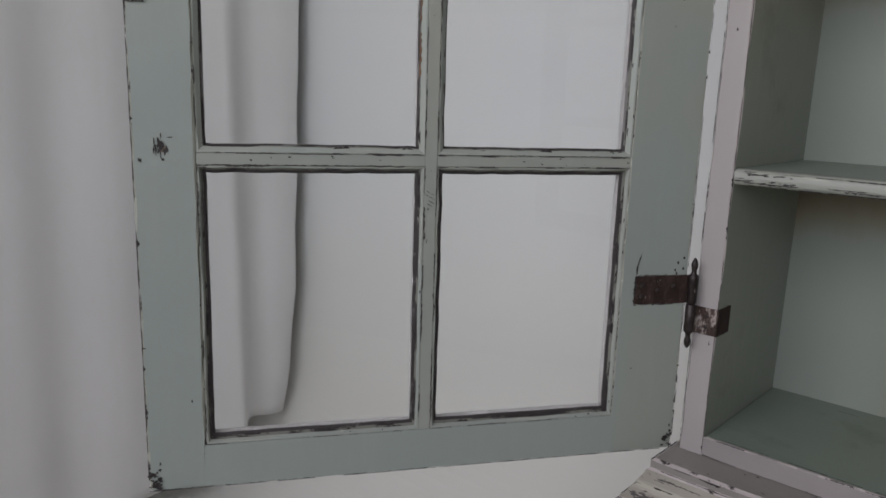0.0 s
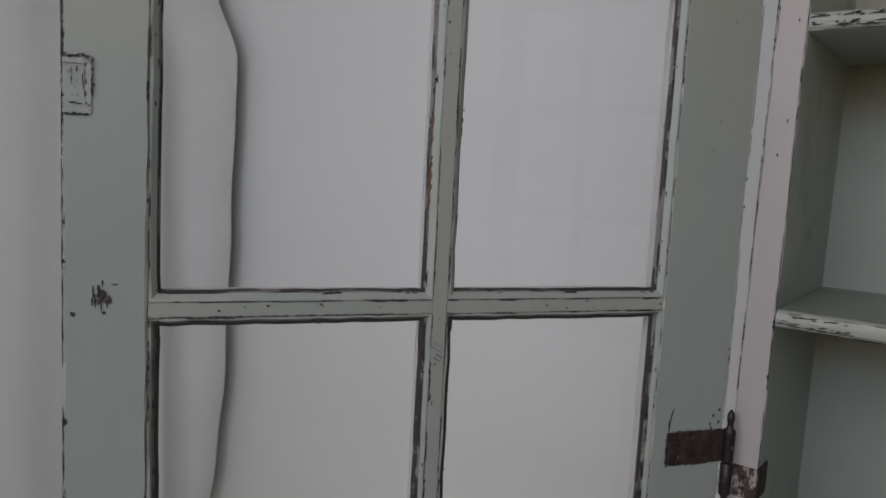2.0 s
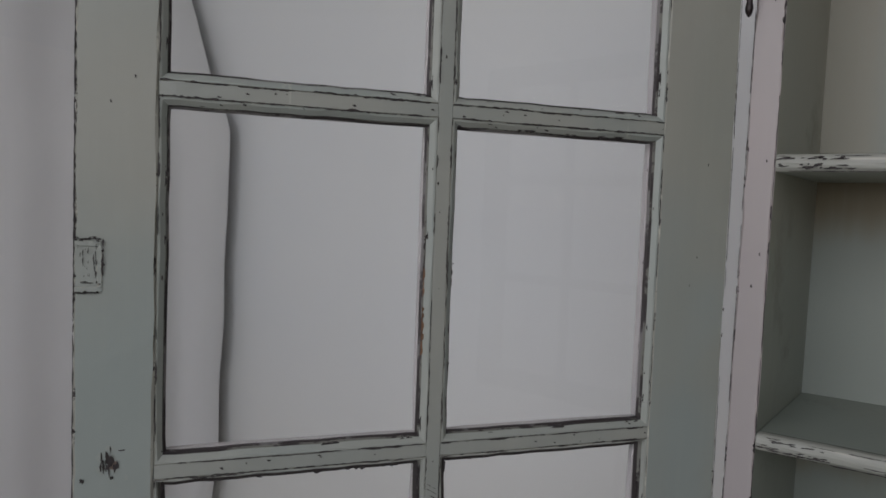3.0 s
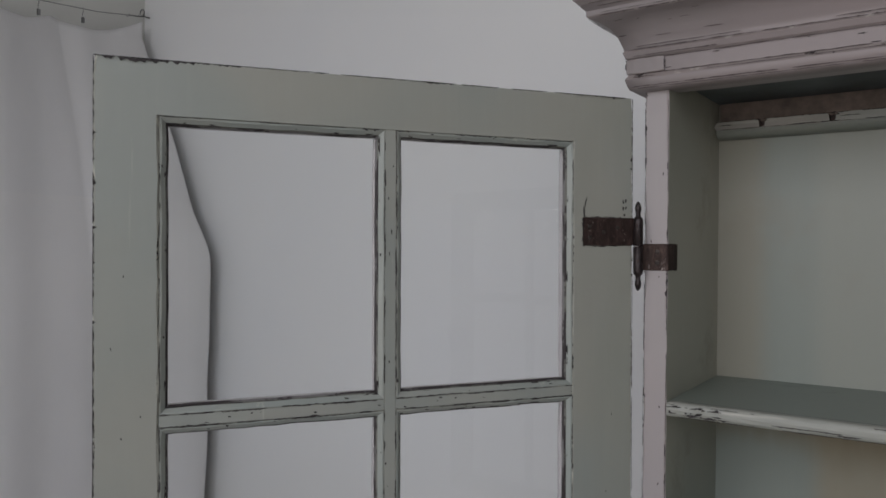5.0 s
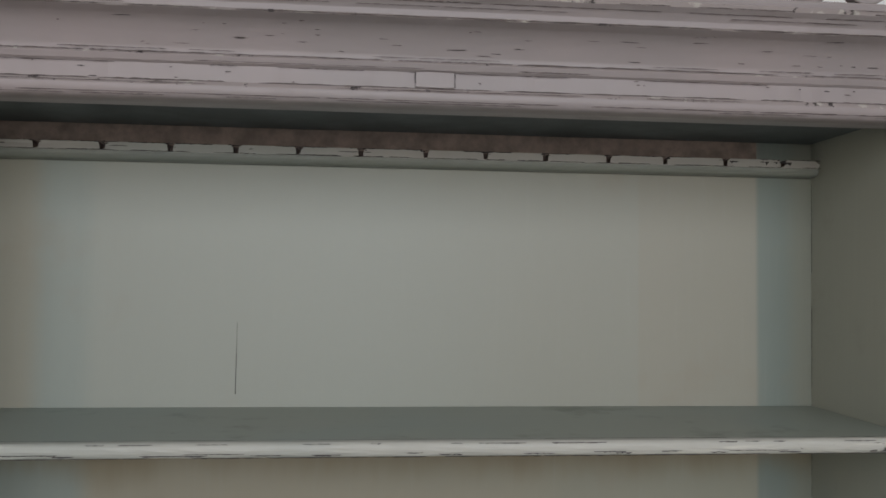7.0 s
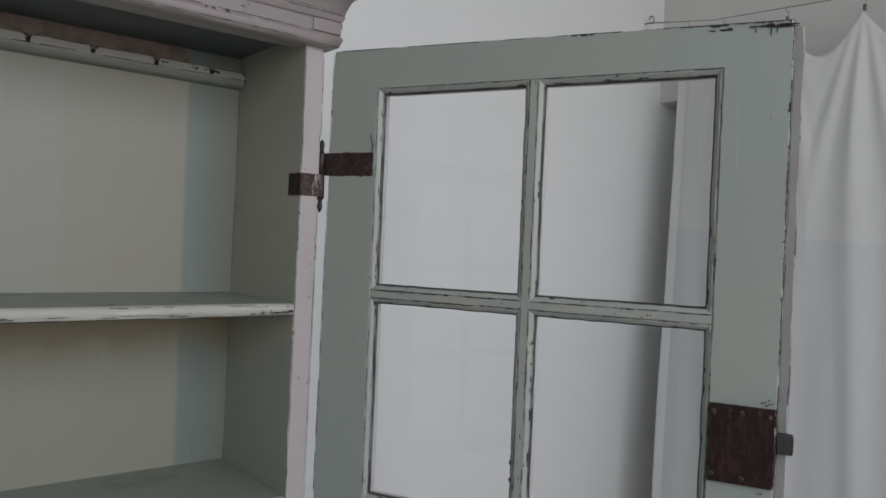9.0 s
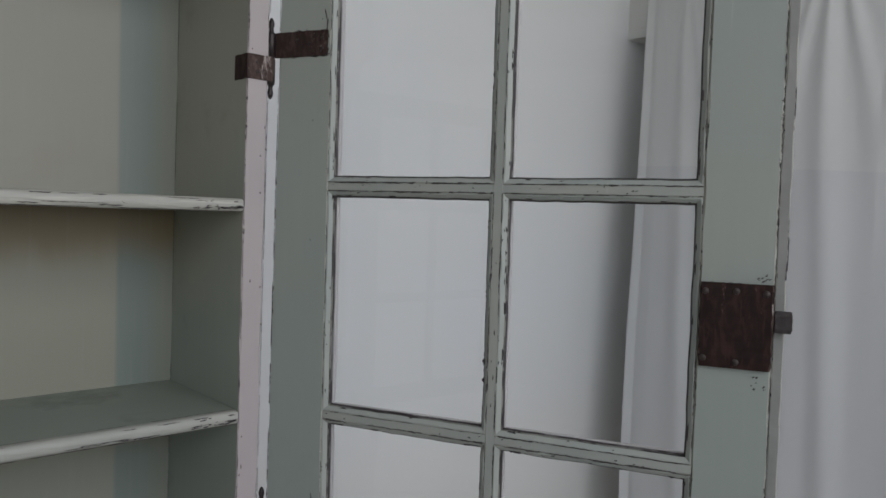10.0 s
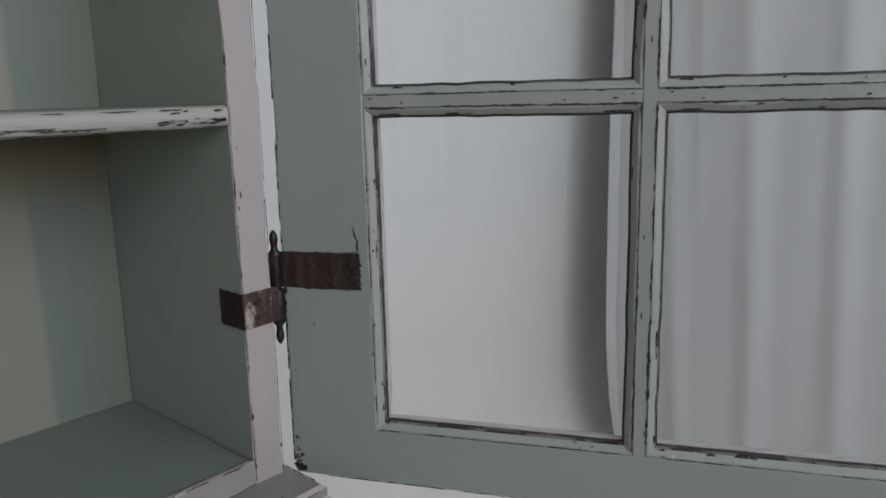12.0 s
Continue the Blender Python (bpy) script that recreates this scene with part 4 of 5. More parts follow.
def base():
    """The waist moulding under the upper part and the closed lower body that it stands on."""
    bm = bmesh.new()
    prof = [(0.004, 1.0328), (0.0425, 1.0328), (0.0465, 1.0300), (0.0465, 1.0225), (0.0490, 1.0195), (0.0560, 1.0060), (0.0650, 0.9910), (0.0690, 0.9870), (0.0690, 0.9790), (0.0640, 0.9760)]
    path = [(CX0, 0.27, -1, 0), (CX0, 0.13, -1, 0), (CX0, 0, -1, -1)] + [(CX0 + (CX1 - CX0) * k / 60, 0, 0, -1) for k in range(1, 60)] + [(CX1, 0, 1, -1), (CX1, 0.13, 1, 0), (CX1, 0.27, 1, 0)]
    rows = []
    for x, y, dx, dy in path:
        # less overhang at the sides than in front
        rows.append([bm.verts.new((x + dx * max(0.002, d - 0.036 + rnd.uniform(-4e-4, 4e-4)), y + dy * (d + rnd.uniform(-4e-4, 4e-4)), z)) for d, z in prof] + [bm.verts.new((x - dx * 0.02, y + (0.05 if dy else 0), 0.976)), bm.verts.new((x - dx * 0.02, y + (0.05 if dy else 0), 1.0323))])
    m = len(rows[0])
    for r, s in zip(rows, rows[1:]):
        for i in range(m):
            bm.faces.new((r[i], r[(i + 1) % m], s[(i + 1) % m], s[i])).material_index = 1 if i in (1, 3, 7) else (3 if 2 < i < 9 else 0)
    bm.faces.new(rows[0]), bm.faces.new(rows[-1])
    for d, z, dens in ((0.0467, 1.0300, 0.7), (0.0467, 1.0220, 0.85), (0.0515, 1.0150, 0.45), (0.0560, 1.0060, 0.5), (0.0620, 0.9950, 0.4), (0.0692, 0.987, 0.6)):
        chips(bm, (CX0, -d - 0.0004, z), (CX1, -d - 0.0004, z), (0, 0, -1), (0, -1, 0), dens, (0.0006, 0.003), (0.01, 0.12), 2)
        for x, sx in ((CX0, -1), (CX1, 1)):
            chips(bm, (x + sx * (d - 0.0354), -d, z), (x + sx * (d - 0.0354), 0.2, z), (0, 0, -1), (sx, 0, 0), dens, (0.0006, 0.003), (0.01, 0.1), 2)
    for _ in range(30):
        flake(bm, (rnd.uniform(CX0, CX1), rnd.uniform(-0.038, -0.005), 1.0328), (1, 0, 0), (0, 1, 0), rnd.uniform(0.001, 0.004), 0.001, (0, 0, 1), 2)
    cab("waist_moulding", bm, (M_WAIST, M_EDGE_PINK, M_DARK, M_WAIST_CREAM), "chipped cream and mauve-white waist moulding")
    bm = bmesh.new()
    board(bm, (CX0 - 0.045, -0.10, 0.948), (CX1 + 0.045, 0.29, 0.976), 0.004, 0.0008, 0.03)
    cab("base_top", bm, (M_PINK_X, M_EDGE_PINK))
    bm = bmesh.new()
    board(bm, (CX0 - 0.02, -0.07, 0.09), (CX1 + 0.02, 0.28, 0.948), 0.003, 0.0005, 0.05)
    cab("base_body", bm, (M_PINK, M_EDGE_PINK))
    bm = bmesh.new()
    board(bm, (CX0 - 0.03, -0.08, 0.0), (CX1 + 0.03, 0.285, 0.09), 0.004, 0.0008, 0.04)
    cab("plinth", bm, (M_PINK_X, M_EDGE_PINK))


base()


# ---- the doors ----
HINGES = ((1.8180, 0.0606), (1.2368, 0.0572))
HINGES_R = ((1.8195, 0.0630), (1.2296, 0.0580))


# u: from the hinge edge, n: towards the room, z: up. The face seen is n = 0.
def build_door(hinge, way, s, u_cols, z_rows, width, z0, z1, edge_u, rise, pin_u, lock=False, marks=None):
    """s turns the face: local y = s * n. u_cols, z_rows: the sight edges of the panes. rise: how far the top edge climbs to the free end."""
    th = 0.022
    lip = 0.0082 if lock else 0.0078                       # bead between the flat face and the glass
    flip = lambda n: s * n
    ux, uy = way
    m = Matrix(((ux, -uy, 0, hinge[0] - BASE.x), (uy, ux, 0, hinge[1] - BASE.y), (0, 0, 1, 0), (0, 0, 0, 1)))
    N = (0, s, 0)

    def bd(bm, u0, u1, n0, n1, za, zb, **k):
        a, b = sorted((flip(n0), flip(n1)))
        board(bm, (u0, a, za), (u1, b, zb), **k)

    fu0, fu1 = u_cols[0][0] - lip, u_cols[1][1] + lip
    fz0, fz1 = z_rows[0][0] - lip, z_rows[2][1] + lip
    bm = bmesh.new()
    bd(bm, 0, fu0, 0, -th, z0, z1, ch=0.0012, wave=0.0002, step=0.018)
    chips(bm, (0, 0, z0), (0, 0, z1), (1, 0, 0), N, 0.80, (0.0004, 0.0011), (0.02, 0.16), 2)
    chips(bm, (0, 0, z0), (0, 0, z1), (1, 0, 0), N, 0.10, (0.0012, 0.0030), (0.003, 0.014), 2)
    # the hinge edge was planed out of true
    for v in bm.verts:
        if v.co.x < 0.02:
            v.co.x += (edge_u[0] + (edge_u[1] - edge_u[0]) * (v.co.z - z0) / (z1 - z0)) * (1 - max(0, v.co.x) / 0.02)
    bd(bm, fu1, width, 0, -th, z0, z1, ch=0.0018, wave=0.0006, step=0.018)
    bd(bm, fu0 - 0.0035, fu1 + 0.0035, 0.00025, -th + 0.001, z0 + 0.0003, fz0, ch=0.0005, wave=0.0001, step=0.018, edge=0)
    bd(bm, fu0 - 0.0035, fu1 + 0.0035, 0.00025, -th + 0.001, fz1, z1 - 0.0003, ch=0.0005, wave=0.0001, step=0.018, edge=0)
    # rubbed arrises of the frame
    chips(bm, (width, 0, z0), (width, 0, z1), (-1, 0, 0), N, 0.93, (0.0006, 0.0014), (0.03, 0.22), 2)
    chips(bm, (width, 0, z0), (width, 0, z1), (-1, 0, 0), N, 0.16, (0.0015, 0.0042), (0.003, 0.018), 2)
    chips(bm, (0, 0, z1), (width, 0, z1), (0, 0, -1), N, 0.90, (0.0006, 0.0014), (0.03, 0.2), 2)
    chips(bm, (0, 0, z1), (width, 0, z1), (0, 0, -1), N, 0.2, (0.0012, 0.003), (0.008, 0.05), 2)
    chips(bm, (width - 0.09, 0, z1), (width, 0, z1), (0, 0, -1), N, 0.8, (0.0015, 0.005), (0.006, 0.04), 2)
    chips(bm, (0, 0, z0), (width, 0, z0), (0, 0, 1), N, 0.95, (0.0006, 0.0013), (0.03, 0.25), 2)
    for u in (edge_u[0] + 0.0015, width - 0.011):
        for _ in range(22):
            flake(bm, (u + rnd.uniform(0, 0.010), 0, z0 + abs(rnd.gauss(0, 0.010)) + 0.002), (1, 0, 0), (0, 0, 1), rnd.uniform(0.0008, 0.0028), rnd.uniform(0.0008, 0.003), N, 2)
    for _ in range(9):
        u = rnd.choice((rnd.uniform(0.01, fu0 - 0.01), rnd.uniform(fu1 + 0.01, width - 0.01)))
        flake(bm, (u, 0, rnd.uniform(z0, z1)), (1, 0, 0), (0, 0, 1), rnd.uniform(0.0004, 0.0009), rnd.uniform(0.0006, 0.002), N, 2)
    for zt, inner in (HINGES_R if lock else HINGES):
        flake(bm, (inner - 0.0015, 0, zt + 0.006), (0.10, 0, 1), (1, 0, 0), 0.0075, 0.0011, N, 2)
        flake(bm, (inner - 0.0035, 0, zt + 0.017), (-0.22, 0, 1), (1, 0, 0), 0.0070, 0.0009, N, 2)
        chips(bm, (0.001, 0, zt + 0.0005), (inner, 0, zt + 0.0005), (0, 0, 1), N, 0.7, (0.0005, 0.0014), (0.004, 0.02), 2)
        chips(bm, (0.001, 0, zt - 0.0315), (inner, 0, zt - 0.0315), (0, 0, -1), N, 0.6, (0.0005, 0.0014), (0.004, 0.02), 2)
        for _ in range(0 if lock else 5):
            flake(bm, (rnd.uniform(0.002, 0.012), 0, zt + rnd.uniform(0.002, 0.02)), (1, 0, 0), (0, 0, 1), 0.0014, 0.0022, N, 2)
    if marks:
        marks(bm, N)
    for v in bm.verts:
        if v.co.z > z1 - 0.008:
            v.co.z += rise * (v.co.x / width - 0.5)
    door = part("door", bm, (M_SAGE_LOCK if lock else M_SAGE, M_EDGE, M_DARK, M_BEAD, M_BARE, M_RAW), cabinet, "open glazed door in chipped sage paint, six panes" + (" and a rusty rim lock" if lock else ""))
    door.matrix_basis = m

    # glazing bars
    (p0, p1), (q0, q1) = u_cols
    bars = [("upright_bar", (p1 + lip, q0 - lip, fz0, fz1))]
    for za, zb in ((z_rows[0][1], z_rows[1][0]), (z_rows[1][1], z_rows[2][0])):
        for ua, ub in u_cols:
            bars.append(("cross_bar", (ua - lip + (0.0003 if ua > p0 else 0), ub + lip - 0.0003, za + lip, zb - lip)))
    for name, (ua, ub, za, zb) in bars:
        b = bmesh.new()
        bd(b, ua, ub, -0.0006, -th + 0.001, za, zb, ch=0.0005, wave=0.0002, step=0.012)
        long_u = (ub - ua) > (zb - za)
        for k in range(2):
            if long_u:
                z = (za, zb)[k]
                chips(b, (ua, flip(-0.0006), z), (ub, flip(-0.0006), z), (0, 0, (1, -1)[k]), N, 0.72, (0.0004, 0.0013), (0.008, 0.09), 2)
            else:
                u = (ua, ub)[k]
                for zc, zd in z_rows:
                    chips(b, (u, flip(-0.0006), zc - lip), (u, flip(-0.0006), zd + lip), ((1, -1)[k], 0, 0), N, 0.60, (0.0004, 0.0013), (0.008, 0.09), 2)
        for _ in range(6 if long_u else 12):
            u, z = rnd.uniform(ua + 0.001, ub - 0.001), rnd.uniform(za + 0.001, zb - 0.001)
            flake(b, (u, flip(-0.0005), z), (1, 0, 0.1), (0, 0, 1), rnd.uniform(0.0004, 0.0022 if long_u else 0.0008), rnd.uniform(0.0004, 0.0009 if long_u else 0.0040), N, 2)
        part(name, b, (M_BAR, M_BAR, M_DARK), door)

    # beads and glass, pane by pane
    for ua, ub in u_cols:
        for za, zb in z_rows:
            b = bmesh.new()
            # inward distance from the flat edge, and depth
            e = lip - 0.0002
            band = 0.0042 if za == z_rows[0][0] and not lock else 0.0019
            sec = [(-0.0002, -0.0010), (0.0003, -0.0016), (0.0008, -0.0005), (0.0022, -0.0009), (e - band, -0.0046), (e - band * 0.6, -0.0078), (e, -0.0088), (e + 0.0003, -0.0098), (-0.0002, -0.0110)]
            mats = (4, 4, 0, 0, 5, 3, 3, 2, 2)
            u0, u1, w0, w1 = ua - lip, ub + lip, za - lip, zb + lip
            loop = []
            for (cu0, cw0), (cu1, cw1) in (((u0, w0), (u1, w0)), ((u1, w0), (u1, w1)), ((u1, w1), (u0, w1)), ((u0, w1), (u0, w0))):
                steps = 14
                for k in range(steps):
                    loop.append((cu0 + (cu1 - cu0) * k / steps, cw0 + (cw1 - cw0) * k / steps))
            cu, cw = (u0 + u1) / 2, (w0 + w1) / 2
            rows = []
            for u, w in loop:
                ring = []
                atu = 0 if abs(u - u0) > 1e-6 and abs(u - u1) > 1e-6 else (1 if u < cu else -1)
                atw = 0 if abs(w - w0) > 1e-6 and abs(w - w1) > 1e-6 else (1 if w < cw else -1)
                j = rnd.uniform(-0.0006, 0.0006)
                for i, (d, n) in enumerate(sec):
                    jj = j * 0.8 if 2 < i < 8 else 0
                    ring.append(b.verts.new((u + atu * (d + jj), flip(n + jj * 0.5), w + atw * (d + jj))))
                rows.append(ring)
            for r, t in zip(rows, rows[1:] + rows[:1]):
                for i in range(len(sec)):
                    k = (i + 1) % len(sec)
                    b.faces.new((r[i], r[k], t[k], t[i])).material_index = mats[i]
            # dark lines: open joint at the flat face and rubbed inner arris
            for d, n, dens, wd in ((0.0005, -0.0001, 0.60 if lock else 0.48, (0.0004, 0.0012)), (lip - 0.0026, -0.0060, 0.60 if lock else 0.46, (0.0006, 0.0022))):
                chips(b, (u0 + d, flip(n), w0 + d), (u1 - d, flip(n), w0 + d), (0, 0, 1), N, dens + 0.15, wd, (0.006, 0.07), 2)
                chips(b, (u0 + d, flip(n), w1 - d), (u1 - d, flip(n), w1 - d), (0, 0, -1), N, dens + 0.15, wd, (0.006, 0.07), 2)
                chips(b, (u0 + d, flip(n), w0 + d), (u0 + d, flip(n), w1 - d), (1, 0, 0), N, dens, wd, (0.006, 0.07), 2)
                chips(b, (u1 - d, flip(n), w0 + d), (u1 - d, flip(n), w1 - d), (-1, 0, 0), N, dens, wd, (0.006, 0.07), 2)
            # broad bites out of the inner arris
            bite, bw, bl = (0.40 if za == z_rows[0][0] and not lock else 0.20), (0.0012, 0.0034), (0.004, 0.028)
            d = lip - 0.0034
            chips(b, (u0 + d, flip(-0.0040), w0 + d), (u1 - d, flip(-0.0040), w0 + d), (0, 0, 1), N, bite, bw, bl, 2)
            chips(b, (u0 + d, flip(-0.0040), w1 - d), (u1 - d, flip(-0.0040), w1 - d), (0, 0, -1), N, bite, bw, bl, 2)
            chips(b, (u0 + d, flip(-0.0040), w0 + d), (u0 + d, flip(-0.0040), w1 - d), (1, 0, 0), N, bite, bw, bl, 2)
            chips(b, (u1 - d, flip(-0.0040), w0 + d), (u1 - d, flip(-0.0040), w1 - d), (-1, 0, 0), N, bite, bw, bl, 2)
            for _ in range(7):
                side, f = rnd.randrange(4), rnd.random()
                e1 = rnd.uniform(0.0015, 0.0050)
                cu_, cw_ = ((u0 + (u1 - u0) * f, w0 + e1), (u0 + (u1 - u0) * f, w1 - e1), (u0 + e1, w0 + (w1 - w0) * f), (u1 - e1, w0 + (w1 - w0) * f))[side]
                flake(b, (cu_, flip(-0.0004), cw_), (1, 0, 0.15), (0, 0, 1), rnd.uniform(0.0005, 0.0028 if side < 2 else 0.0009), rnd.uniform(0.0004, 0.0008 if side < 2 else 0.0030), N, 2)
            part("glazing_bead", b, (M_BEAD, M_EDGE, M_DARK, M_PUTTY_LOCK if lock else M_PUTTY_BARE if za == z_rows[0][0] else M_PUTTY, M_JOINT, M_DROP), door, "pale sage bead with chipped paint and dark putty")
            # the rebate's outer lip, behind the glass
            lo = bmesh.new()
            for la, lb, lc, ld in ((u0, u1, w0, za - 0.0004), (u0, u1, zb + 0.0004, w1), (u0, ua - 0.0004, za - 0.0002, zb + 0.0002), (ub + 0.0004, u1, za - 0.0002, zb + 0.0002)):
                bd(lo, la, lb, -0.0126, -0.0205, lc, ld, ch=0.0008, wave=0.0002, step=0.03)
            part("rebate_lip", lo, (M_LIP, M_EDGE_LIP), door)
            g = bmesh.new()
            a, c = sorted((flip(-0.0100), flip(-0.0120)))
            box(g, u0 + 0.002, u1 - 0.002, a, c, w0 + 0.002, w1 - 0.002)
            pane = part("pane", g, M_GLASS, door, "clear old window glass")
            pane.visible_shadow = False

    # hinges: knuckle with finials and a leaf let into the door
    for zt, inner in (HINGES_R if lock else HINGES):
        b = bmesh.new()
        bd(b, pin_u + 0.0020, inner, 0.0013, -0.0003, zt - 0.031, zt, ch=0.0006, wave=0.0006, step=0.006)
        for _ in range(16):
            flake(b, (inner - abs(rnd.gauss(0.004, 0.010)), flip(0.0013), zt - rnd.uniform(0.003, 0.028)), (1, 0, 0.2), (0, 0, 1), rnd.uniform(0.0006, 0.0022), rnd.uniform(0.0006, 0.0030), N, 1, 0.0002)
        for _ in range(12):
            flake(b, (rnd.uniform(0.006, inner - 0.004), flip(0.0013), zt - rnd.uniform(0.002, 0.029)), (1, 0, 0.3), (0, 0, 1), rnd.uniform(0.0003, 0.0014), rnd.uniform(0.0003, 0.0016), N, 1, 0.0002)
        for _ in range(14):
            flake(b, (inner - rnd.uniform(-0.0012, 0.002), flip(0.0008), zt - rnd.uniform(0.0, 0.031)), (1, 0, 0), (0, 0, 1), rnd.uniform(0.0008, 0.0020), rnd.uniform(0.0008, 0.0022), N, 2, 0.0003)
        chips(b, (inner, flip(0.0008), zt - 0.031), (inner, flip(0.0008), zt), (1, 0, 0), N, 0.8, (0.0006, 0.0016), (0.004, 0.012), 2)
        leaf = part("hinge_leaf", b, (M_RUST, M_RUST_PALE, M_DARK), door, "rusty iron hinge leaf")
        for u, z in ((inner - 0.008, zt - 0.010), (inner - 0.008, zt - 0.022), (inner - 0.026, zt - 0.016), (inner - 0.044, zt - 0.011)):
            k = bmesh.new()
            lathe(k, [(0.0026, 0), (0.0024, s * 0.0006), (0.0012, s * 0.0009)], (u, flip(0.0012), z), "y", 12)
            part("screw", k, M_SCREW, door)
        tip = [(0.0055, 0.0290), (0.0050, 0.0312), (0.0031, 0.0330), (0.0026, 0.0365), (0.0034, 0.0400), (0.0037, 0.0430), (0.0029, 0.0465), (0.0014, 0.0492), (0.0004, 0.0502)]
        for name, way, label in (("hinge_pin", 1, "iron knuckle with a bullet finial"), ("hinge_pin", -1, "iron knuckle with a bullet finial")):
            k = bmesh.new()
            lathe(k, [(0.0044, way * 0.0002), (0.0055, way * 0.0012)] + [(r, way * h) for r, h in tip], (pin_u, flip(0.0030), zt - 0.0315), "z", 16)
            for _ in range(5):
                a = rnd.uniform(-1.2, 1.2)
                flake(k, (pin_u + 0.0056 * math.sin(a), flip(0.0030 + 0.0056 * math.cos(a)), zt - 0.0315 + way * rnd.uniform(0.003, 0.027)), (math.cos(a), -s * math.sin(a), 0), (0, 0, 1), 0.0006, rnd.uniform(0.001, 0.004), (math.sin(a), s * math.cos(a), 0), 1, 0.0001)
            part(name, k, (M_IRON, M_RUST_PALE), door, label, True)
    return door, flip, bd, N


LEFT_HINGE, LEFT_WAY = (-0.5937, -0.0189), (-0.5606, -0.8281)
RIGHT_HINGE, RIGHT_WAY = (0.5792, -0.0100), (0.4349, -0.9005)
Z_ROWS_L = ((1.0887, 1.3417), (1.3679, 1.6164), (1.6427, 1.8923))
Z_ROWS_R = ((1.0824, 1.3387), (1.3648, 1.6182), (1.6444, 1.8964))


def unit(v):
    k = math.hypot(*v)
    return v[0] / k, v[1] / k


def left_marks(bm, N):
    # splintered knob hole and scratches
    for _ in range(14):
        flake(bm, (0.5231 + rnd.gauss(0, 0.0045), 0, 1.3652 + rnd.gauss(0, 0.0060)), (1, 0, 0.3), (0, 0, 1), rnd.uniform(0.0012, 0.0030), rnd.uniform(0.0015, 0.0040), N, 3, 0.0003)
    for _ in range(5):
        flake(bm, (0.5205 + rnd.gauss(0, 0.0015), 0, 1.3630 + rnd.gauss(0, 0.0020)), (1, 0, 0.3), (0, 0, 1), rnd.uniform(0.0015, 0.0032), rnd.uniform(0.0015, 0.0032), N, 4, 0.0004)
    for _ in range(20):
        du, dz = rnd.gauss(0, 0.0026), rnd.gauss(0, 0.0045)
        flake(bm, (0.5231 + du, 0, 1.3652 + dz), (1, 0, 0.2), (0, 0, 1), rnd.uniform(0.0004, 0.0013), rnd.uniform(0.0008, 0.0040), N, 2)
    for du, dz, a, c in ((-0.001, 0.000, 0.0030, 0.0042), (-0.009, 0.008, 0.0025, 0.0006), (0.0165, -0.012, 0.0018, 0.0020)):
        flake(bm, (0.5231 + du, 0, 1.3652 + dz), (1, 0, 0), (0, 0, 1), a, c, N, 2)
    # bead broken back to raw wood beside the upright bar
    chips(bm, (0.2925, -0.0042, 1.432), (0.2925, -0.0042, 1.472), (-1, 0, 0), N, 0.96, (0.0020, 0.0042), (0.010, 0.03), 5)
    chips(bm, (0.2925, -0.0042, 1.478), (0.2925, -0.0042, 1.506), (-1, 0, 0), N, 0.9, (0.0014, 0.0030), (0.008, 0.02), 5)
    for k in range(4):
        chips(bm, (0.2745, -0.0002, 1.321 - 0.004 * k), (0.2845, -0.0002, 1.327 - 0.004 * k), (0, 0, 1), N, 0.95, (0.0004, 0.0007), (0.01, 0.02), 2)


def right_marks(bm, N):
    # scratches round the lock, and lost paint at the top of the free stile
    for _ in range(26):
        flake(bm, (0.5672 - abs(rnd.gauss(0, 0.030)), 0, 1.9505 - abs(rnd.gauss(0, 0.0018))), (1, 0, 0), (0, 0, 1), rnd.uniform(0.002, 0.008), rnd.uniform(0.0006, 0.0018), N, 2)
    for u, h in ((0.545, 0.007), (0.551, 0.005), (0.530, 0.004)):
        flake(bm, (u, 0, 1.9470 - h), (1, 0, 0.1), (0, 0, 1), 0.0007, h, N, 2)
    chips(bm, (0.498, 0, 1.5425), (0.563, 0, 1.5425), (0, 0, 1), N, 0.45, (0.0006, 0.0018), (0.003, 0.012), 2)
    for _ in range(16):
        flake(bm, (0.563 - abs(rnd.gauss(0, 0.011)), 0, rnd.choice((1.5455 + abs(rnd.gauss(0, 0.003)), 1.4555 - abs(rnd.gauss(0, 0.012))))), (1, 0, 0.4), (0, 0, 1), rnd.uniform(0.0006, 0.0026), rnd.uniform(0.0004, 0.0012), N, 2)
    chips(bm, (0.498, 0, 1.4595), (0.563, 0, 1.4595), (0, 0, -1), N, 0.4, (0.0006, 0.002), (0.003, 0.012), 2)


left_door, flip, bd, N = build_door(LEFT_HINGE, unit(LEFT_WAY), 1, ((0.0802, 0.2660), (0.2933, 0.4852)), Z_ROWS_L, 0.5459, 1.0375, 1.9505, (-0.0035, -0.0035), -0.0031, -0.0095, marks=left_marks)
